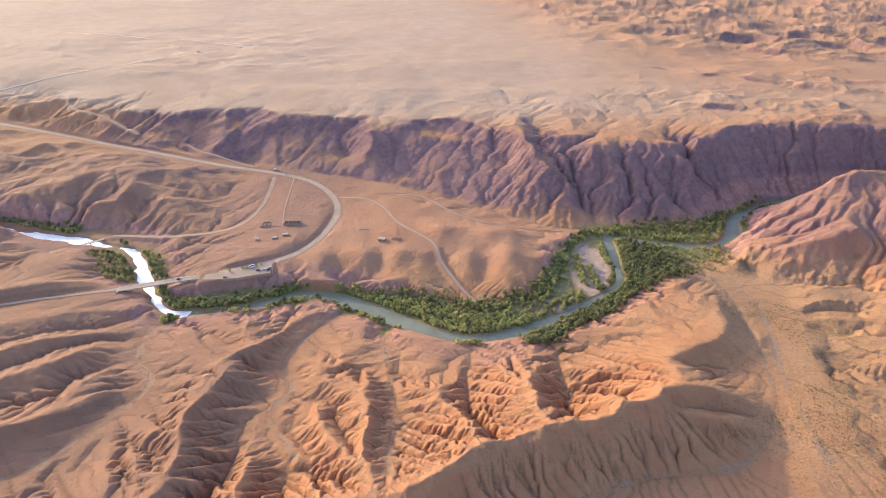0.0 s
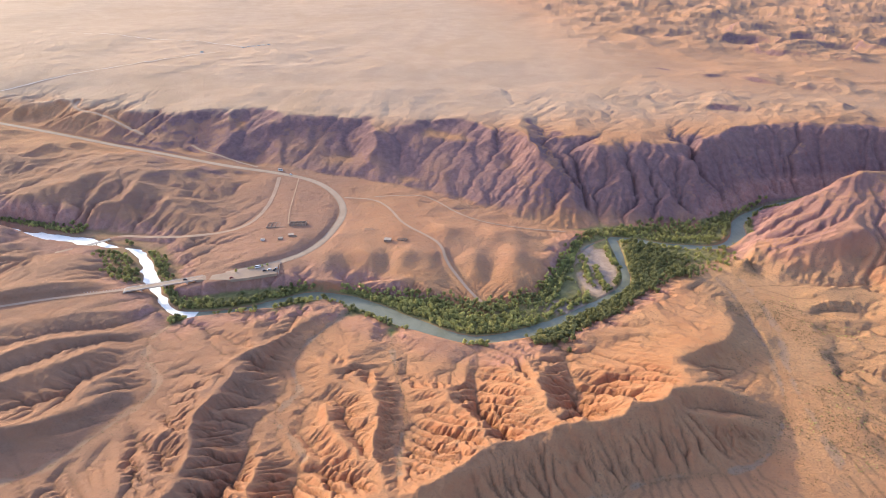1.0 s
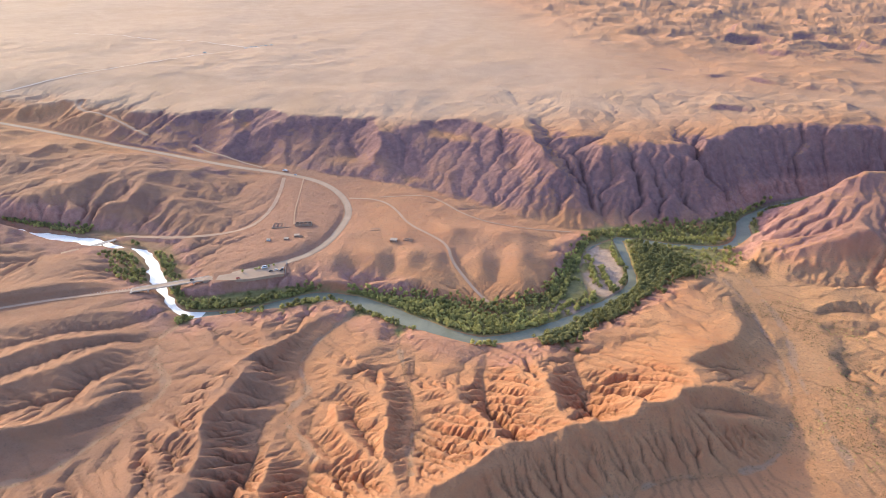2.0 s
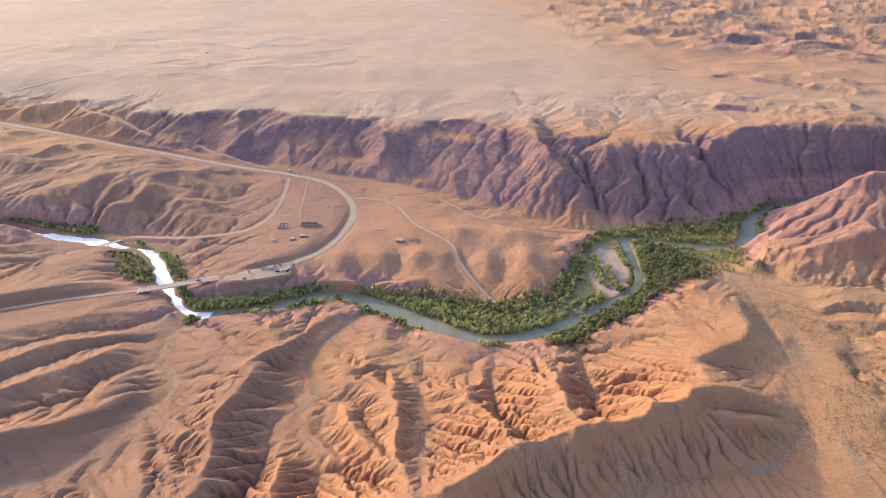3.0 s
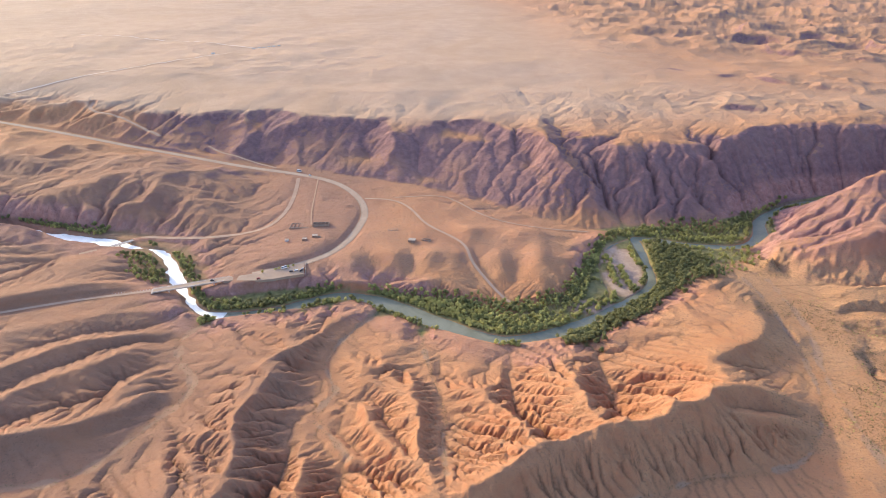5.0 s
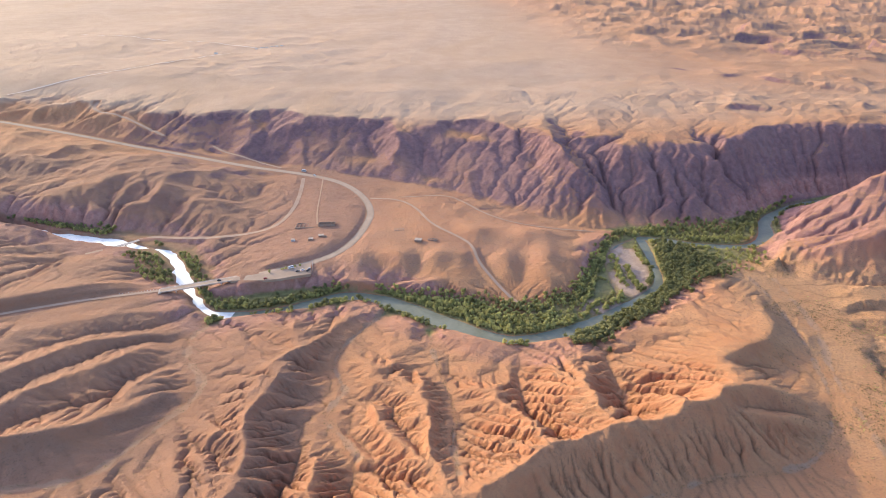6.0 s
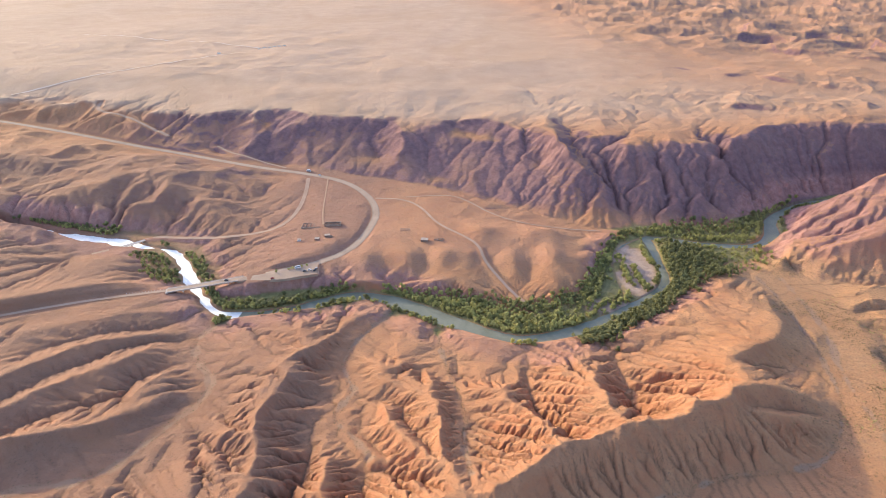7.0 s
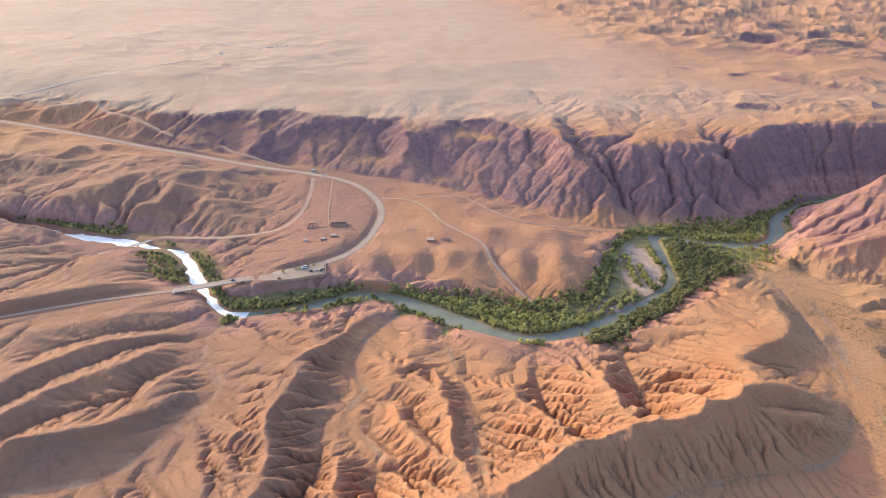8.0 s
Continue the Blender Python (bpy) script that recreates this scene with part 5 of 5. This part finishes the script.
for x, y, z, kind, size, turn in TREES[:290]:
    tall, wide, mat, corners = KINDS[kind]
    m = Matrix.Translation((x, y, z)) @ Matrix.Rotation(turn, 4, "Z") @ Matrix.Diagonal((size, size, size, 1))
    if kind not in protos:
        tree = new("tree" if tall > 4 else "bush")
        part("trunk", trunk_mesh(rng, tall), BARK, tree)
        crown = new("crown", leaf_mesh("crown", corners, mat))
        crown.parent = tree
        if tall > 4:
            tagged(tree, "dense green riverside poplar on the flood plain", "tree", "trees along the river")
        else:
            tagged(tree, "low yellow-green willow bush by the river", "bush", "bushes along the river")
        protos[kind] = tree
        tree.matrix_basis = m
    else:
        copy = copy_thing(protos[kind], m)
        copy.scale = (size, size, size)
for mat, name, label in ((LEAF, "woodland", "dense dark green riverside poplar wood"), (LEAF_PALE, "willow_thicket", "low yellow-green willow thicket along the river")):
    rest = [q for q in TREES[290:] if KINDS[q[3]][2] is mat]
    sets = []
    for x, y, z, kind, size, turn in rest:
        c, s = math.cos(turn) * size, math.sin(turn) * size
        q = KINDS[kind][3][:150]
        sets.append(np.stack([q[..., 0] * c - q[..., 1] * s + x, q[..., 0] * s + q[..., 1] * c + y, q[..., 2] * size + z], -1))
    if sets:
        tagged(new(name, leaf_mesh(name, np.concatenate(sets), mat)), label, "trees", kind="stuff")

# ---- low dry shrubs in the washes and on the fan ----
SHRUB = leaf_material("saltbush_leaves", (0.10, 0.085, 0.036), (0.25, 0.20, 0.085))


def shrubs():
    spots = []
    for line, w in WASHES:
        for x, y, z in dense(line, 2.6):
            for _ in range(3):
                a, r = rng.uniform(0, 6.28), w * rng.uniform(0.45, 1.05)
                spots.append((x + math.cos(a) * r, y + math.sin(a) * r, rng.uniform(0.25, 0.85)))
    for _ in range(9000):                      # the gravel fan of the side valley
        k = rng.uniform(0, 1)
        x, y = 345 - 70 * (1 - k) + rng.normal() * 34, 255 + 380 * k + rng.normal() * 8
        if value_noise(np.array([x / 28]), np.array([y / 28]))[0] > 0.42:
            spots.append((x, y, rng.uniform(0.3, 1.0)))
    for _ in range(2600):                      # the dry terrace across the river
        spots.append((rng.uniform(-260, 120), rng.uniform(590, 860), rng.uniform(0.3, 0.9)))
    greener = []                               # where water seeps below the fan
    for x, y in ((366, 462), (360, 470), (372, 455), (380, 458), (300, 330), (296, 345), (284, 300), (278, 288), (262, 330), (330, 400), (318, 372), (350, 520)):
        for _ in range(16):
            greener.append((x + rng.normal() * 10, y + rng.normal() * 6, rng.uniform(0.6, 1.5)))
    for spots, name, mat, label in ((spots, "scrub", SHRUB, "sparse dry grey-green scrub on gravel and clay"), (greener, "green_scrub", LEAF_PALE, "patches of yellow-green scrub on the gravel fan")):
        scattered(spots, name, mat, label)


def scattered(spots, name, mat, label):
    p = np.array(spots)
    z = ground_height(p[:, 0], p[:, 1])
    base = crown_leaves(rng, 1.2, 1.8, 14)
    sets = []
    for (x, y, s), h in zip(p, z):
        a = rng.uniform(0, 6.28)
        c, d = math.cos(a) * s, math.sin(a) * s
        sets.append(np.stack([base[..., 0] * c - base[..., 1] * d + x, base[..., 0] * d + base[..., 1] * c + y, base[..., 2] * s * 0.8 + h - 0.1], -1))
    tagged(new(name, leaf_mesh(name, np.concatenate(sets), mat)), label, "shrubs", kind="stuff")


shrubs()


# ---- bridge, parking lot, vehicles, buildings ----
def box(bm, x, y, z, sx, sy, sz, turn=0.0, chamfer=0.0):
    """A block centred at x, y with its foot at z, its edges bevelled a little."""
    made = bmesh.ops.create_cube(bm, size=1.0, matrix=Matrix.Translation((x, y, z + sz / 2)) @ Matrix.Rotation(turn, 4, "Z") @ Matrix.Diagonal((sx, sy, sz, 1)))
    if chamfer:
        edges = list({e for v in made["verts"] for e in v.link_edges})
        bmesh.ops.bevel(bm, geom=edges, offset=chamfer, segments=2, affect="EDGES")


def one(name, mat, parent, boxes, label="", chamfer=0.0):
    bm = bmesh.new()
    for b in boxes:
        box(bm, *b, chamfer=chamfer)
    return part(name, bm, mat, parent, label)


BRIDGE_A, BRIDGE_B = Vector((-351, 548, 10.4)), Vector((-274, 569.5, 13.2))


def road_bridge():
    way = BRIDGE_B - BRIDGE_A
    long, turn = way.length, math.atan2(way.y, way.x)
    top = new("road_bridge")
    tagged(top, "long pale concrete road bridge on round piers over the river", "bridge")
    top.matrix_basis = Matrix.Translation(BRIDGE_A) @ Matrix.Rotation(turn, 4, "Z") @ Matrix.Rotation(-math.atan2(way.z, math.hypot(way.x, way.y)), 4, "Y")
    one("deck", CONCRETE, top, [(long / 2, 0, -0.55, long, 8.4, 0.5), (long / 2, 3.65, 0, long, 1.1, 0.16), (long / 2, -3.65, 0, long, 1.1, 0.16)], "pale concrete deck slab with raised footways", 0.04)
    one("carriageway", ASPHALT, top, [(long / 2, 0, -0.04, long, 6.1, 0.1)], "worn asphalt carriageway")
    for y in (-2.8, -0.95, 0.95, 2.8):
        one("girder", CONCRETE, top, [(long / 2, y, -1.75, long - 1, 0.55, 1.2)], chamfer=0.05)
    for y in (-4.05, 4.05):
        rail = one("railing", CONCRETE, top, [(long / 2, y, 0.95, long, 0.14, 0.14), (long / 2, y, 0.5, long, 0.08, 0.08)], "pale painted steel railing")
        for n in range(int(long / 3.0) + 1):
            one("post", CONCRETE, rail, [(min(long - 0.2, 0.2 + 3.0 * n), y, 0.1, 0.16, 0.16, 0.95)])
    for at in (16.0, 40.0, 63.0):
        foot = -1.5 - 12.0 - (BRIDGE_A.z - 10.4)
        pier = one("pier", CONCRETE, top, [(at, 0, -2.5, 1.5, 8.6, 0.75)], "concrete pier with a wide crosshead", 0.08)
        for y in (-2.6, 2.6):
            bm = bmesh.new()
            taper(bm, (at, y, foot), (at, y, -2.45), 0.62, 0.55, 14)
            part("column", bm, CONCRETE, pier, smooth_faces=False)
    for at in (-0.6, long + 0.6):
        one("abutment", CONCRETE, top, [(at, 0, -5.5, 2.4, 9.8, 4.9)], chamfer=0.06)


road_bridge()


def old_bridge():
    a, b = Vector((-466, 659, 3.6)), Vector((-434, 689, 4.2))
    way = b - a
    top = new("old_bridge")
    tagged(top, "narrow old low bridge carrying the dirt road over the river", "bridge")
    top.matrix_basis = Matrix.Translation(a) @ Matrix.Rotation(math.atan2(way.y, way.x), 4, "Z")
    long = way.length
    one("deck", CONCRETE, top, [(long / 2, 0, -0.4, long + 2, 4.6, 0.5)], chamfer=0.05)
    one("kerb", CONCRETE, top, [(long / 2, 2.2, 0.1, long + 2, 0.3, 0.3)])
    one("kerb", CONCRETE, top, [(long / 2, -2.2, 0.1, long + 2, 0.3, 0.3)])
    for at in (long * 0.2, long * 0.5, long * 0.8):
        one("pier", CONCRETE, top, [(at, 0, -5.6, 0.9, 4.0, 5.25)], chamfer=0.08)


old_bridge()

# paved lot on the bluff beside the bridge head
def lot_pad():
    edge = [(-279, 562), (-268, 563.5), (-241, 562.5), (-225, 566), (-208, 572), (-193, 576), (-197.5, 602), (-207, 597.5), (-222, 590.5), (-240, 582.5), (-258, 575.5), (-274, 571)]
    bm = bmesh.new()
    top = [bm.verts.new((x, y, 14.0 + 0.02 * (x + 240) * 0.4)) for x, y in edge]
    low = [bm.verts.new((x, y, 11.0)) for x, y in edge]
    bm.faces.new(top)
    for n in range(len(edge)):
        m = (n + 1) % len(edge)
        bm.faces.new((top[n], low[n], low[m], top[m]))
    bmesh.ops.recalc_face_normals(bm, faces=bm.faces)
    bmesh.ops.triangulate(bm, faces=[f for f in bm.faces if len(f.verts) > 4])
    tagged(new("parking_lot", mesh_of("parking_lot", bm, GRAVEL)), "tan gravelled parking lot on the river bluff", "pavement", kind="structure")


lot_pad()
LOT = 14.15


def lot_wall():
    top = new("boundary_wall")
    tagged(top, "low whitewashed wall closing the end of the parking lot", "wall")
    a, b = Vector((-191.5, 575.5, 0)), Vector((-196, 603, 0))
    way = b - a
    for n in range(7):
        q = a + way * (n + 0.5) / 7
        one("panel", CONCRETE, top, [(q.x, q.y, 13.2, way.length / 7 - 0.15, 0.22, 2.1, math.atan2(way.y, way.x))], chamfer=0.03)
        q = a + way * n / 7
        one("post", CONCRETE, top, [(q.x, q.y, 13.2, 0.35, 0.35, 2.4)])


lot_wall()


def vehicle(kind, paint, label, x, y, z, turn):
    """A car or a minibus with body, cabin glass and four wheels."""
    long, wide, tall, cabin = {"car": (4.4, 1.8, 0.85, 0.6), "minibus": (6.6, 2.1, 1.5, 1.0), "truck": (7.5, 2.4, 1.6, 1.1)}[kind]
    top = new(kind)
    tagged(top, label, kind, "vehicles by the highway")
    bm = bmesh.new()
    box(bm, 0, 0, 0.35, long, wide, tall, 0, 0.16)
    part("body", bm, paint, top)
    bm = bmesh.new()
    made = bmesh.ops.create_cube(bm, size=1.0, matrix=Matrix.Translation((-0.1 * long if kind == "car" else 0, 0, 0.33 + tall + cabin / 2)) @ Matrix.Diagonal((long * (0.55 if kind == "car" else 0.93), wide * 0.92, cabin, 1)))
    for v in bm.verts:
        if v.co.z > tall + 0.4:
            v.co.x, v.co.y = v.co.x * 0.82, v.co.y * 0.88
    part("window_glass", bm, GLASS, top)
    one("roof_panel", paint, top, [(-0.08 * long if kind == "car" else 0, 0, 0.33 + tall + cabin - 0.02, long * (0.44 if kind == "car" else 0.77), wide * 0.8, 0.08)], chamfer=0.03)
    for sx in (-0.31, 0.31):
        for sy in (-0.5, 0.5):
            bm = bmesh.new()
            taper(bm, (sx * long, sy * wide - 0.12, 0.34), (sx * long, sy * wide + 0.12, 0.34), 0.34, 0.34, 14)
            part("wheel", bm, RUBBER, top)
    for sy in (-0.33, 0.33):
        one("headlight", WHITE, top, [(long / 2 - 0.02, sy * wide, 0.75, 0.08, 0.32, 0.18)])
    top.matrix_basis = pose(x, y, z, 0, 0, turn)


vehicle("minibus", WHITE, "white minibus parked beside small trees", -218, 589, LOT + 0.2, 25)
vehicle("car", DARK, "dark saloon car parked in the gravel lot", -208.5, 581, LOT + 0.2, 20)
vehicle("car", WHITE, "white saloon car parked in the gravel lot", -203.5, 583.5, LOT + 0.25, 28)
vehicle("car", SILVER, "silver car parked beside the end wall", -196.5, 586, LOT + 0.3, 75)
vehicle("car", DARK, "dark hatchback parked beside the end wall", -197.5, 582.5, LOT + 0.3, 70)
vehicle("car", RED, "red car parked at the edge of the bluff", -241, 565.5, LOT, 35)
vehicle("car", DARK, "dark car driving over the bridge", -292, 564.6, 12.6, 15.6)
vehicle("truck", WHITE, "white lorry stopped beside the road junction", -263, 884.5, height_at(-263, 884.5) + 0.05, -12)
vehicle("car", WHITE, "white car driving on the highway", -243, 868.5, height_at(-243, 868.5) + 0.25, -24)

for x, y, size in ((-240.5, 580.5, 0.75), (-228, 586, 0.5), (-223.5, 588.3, 0.6), (-221, 590.2, 0.55), (-214, 592.6, 0.6), (-209, 594.8, 0.6), (-226, 587.2, 0.45)):
    k = 4
    if k not in protos:
        continue
    copy = copy_thing(protos[k], pose(x, y, LOT - 0.1, 0, 0, x * 37 % 360))
    copy.scale = (size, size, size)
    tagged(copy, "small planted tree beside the parking lot", "tree", "trees round the parking lot")

for n in range(13):
    k = n / 12
    x, y = -392 + 36 * k, 541.6 + 9.4 * k
    post = one("guard_post", WHITE, None, [(0, 0, -0.5, 0.3, 0.3, 1.5)], chamfer=0.05)
    post.matrix_basis = pose(x, y, height_at(x, y), 0, 0, 15)
    tagged(post, "short white roadside guard post", "post", "guard posts on the bridge approach")


def mud_house(label, x, y, sx, sy, tall, turn, roof=None, rooms=1, paint=MUD, gap=0.0):
    """A low clay-built house or ruin: four walls with a doorway and windows, cross walls, and a slab roof where it still has one."""
    top = new("clay_house" if roof else "ruined_house")
    z = min(height_at(x + a * sx / 2, y + b * sy / 2) for a in (-1, 0, 1) for b in (-1, 0, 1))
    tagged(top, label, "house" if roof else "ruin")
    t = 0.5
    front = []
    bays = max(2, int(sx / 3.2))
    for n in range(bays):                                   # piers between openings, sill walls below
        u = -sx / 2 + sx * (n + 0.5) / bays
        w = sx / bays
        front.append((u - w * 0.32, -sy / 2, 0, w * 0.36, t, tall))
        front.append((u + w * 0.32, -sy / 2, 0, w * 0.36, t, tall * (0.8 if n % 3 == 1 and not roof else 1)))
        front.append((u, -sy / 2, tall * 0.78, w * 0.3, t, tall * 0.22))
        if n % 2:
            front.append((u, -sy / 2, 0, w * 0.3, t, tall * 0.38))
    one("front_wall", paint, top, front)
    one("back_wall", paint, top, [(0, sy / 2, 0, sx, t, tall * (1 if roof else 0.85))], chamfer=0.06)
    for side in (-1, 1):
        one("side_wall", paint, top, [(side * (sx / 2 - t / 2), 0, 0, t, sy - t, tall * (1 if roof or side > 0 else 0.7))], chamfer=0.06)
    for n in range(1, rooms):
        one("cross_wall", paint, top, [(-sx / 2 + sx * n / rooms, 0, 0, t * 0.8, sy - t, tall * 0.9)], chamfer=0.06)
    if roof:
        one("roof", roof, top, [(0, 0, tall, sx + 0.6, sy + 0.6, 0.3)], chamfer=0.06)
    else:
        for n in range(5):
            one("rubble", paint, top, [(sx * (n - 2) * 0.17, -sy * 0.62 + 0.6 * (n % 2), -0.3, 1.1, 0.8, 0.7, n * 0.7)], chamfer=0.12)
    top.matrix_basis = pose(x, y, z - 0.25, 0, 0, turn)


mud_house("long roofless clay ruin with dark empty rooms", -194, 692, 21, 8, 3.6, 3, None, 4)
mud_house("low crumbled clay enclosure walls on dry grass", -221, 693, 26, 14, 2.3, 0, None, 5)
mud_house("small clay shed with a flat grey tin roof", -196, 661, 6, 4.5, 2.6, 8, TIN)
mud_house("small clay shed with a flat roof", -207.5, 653.5, 5, 4, 2.3, -6, TIN)
mud_house("small pale shed on the dry terrace", -229.5, 653, 4, 3.5, 2.2, 0, TIN, 1, WHITE)
mud_house("broken clay shed beside the sheds", -190.5, 658, 4, 3.5, 2.0, 20)
mud_house("square clay hut with a pale flat roof", -74.5, 646, 8, 6, 2.8, -10, TIN)
mud_house("broken clay walls beside the hut", -57, 648, 11, 5, 1.6, -16, None, 3)
mud_house("low broken clay walls on the terrace", -100, 677, 12, 5, 0.9, 5, None, 3)
for n in range(6):
    mud_house("small clay farm building far out on the plain", -536 + 12 * n, 1640 + 5 * n + 4 * (n % 2), 7, 5, 2.2, 10, TIN, 1, WHITE)
mud_house("small white building far out on the plain", -620, 1568, 7, 5, 3.0, 0, TIN, 1, WHITE)
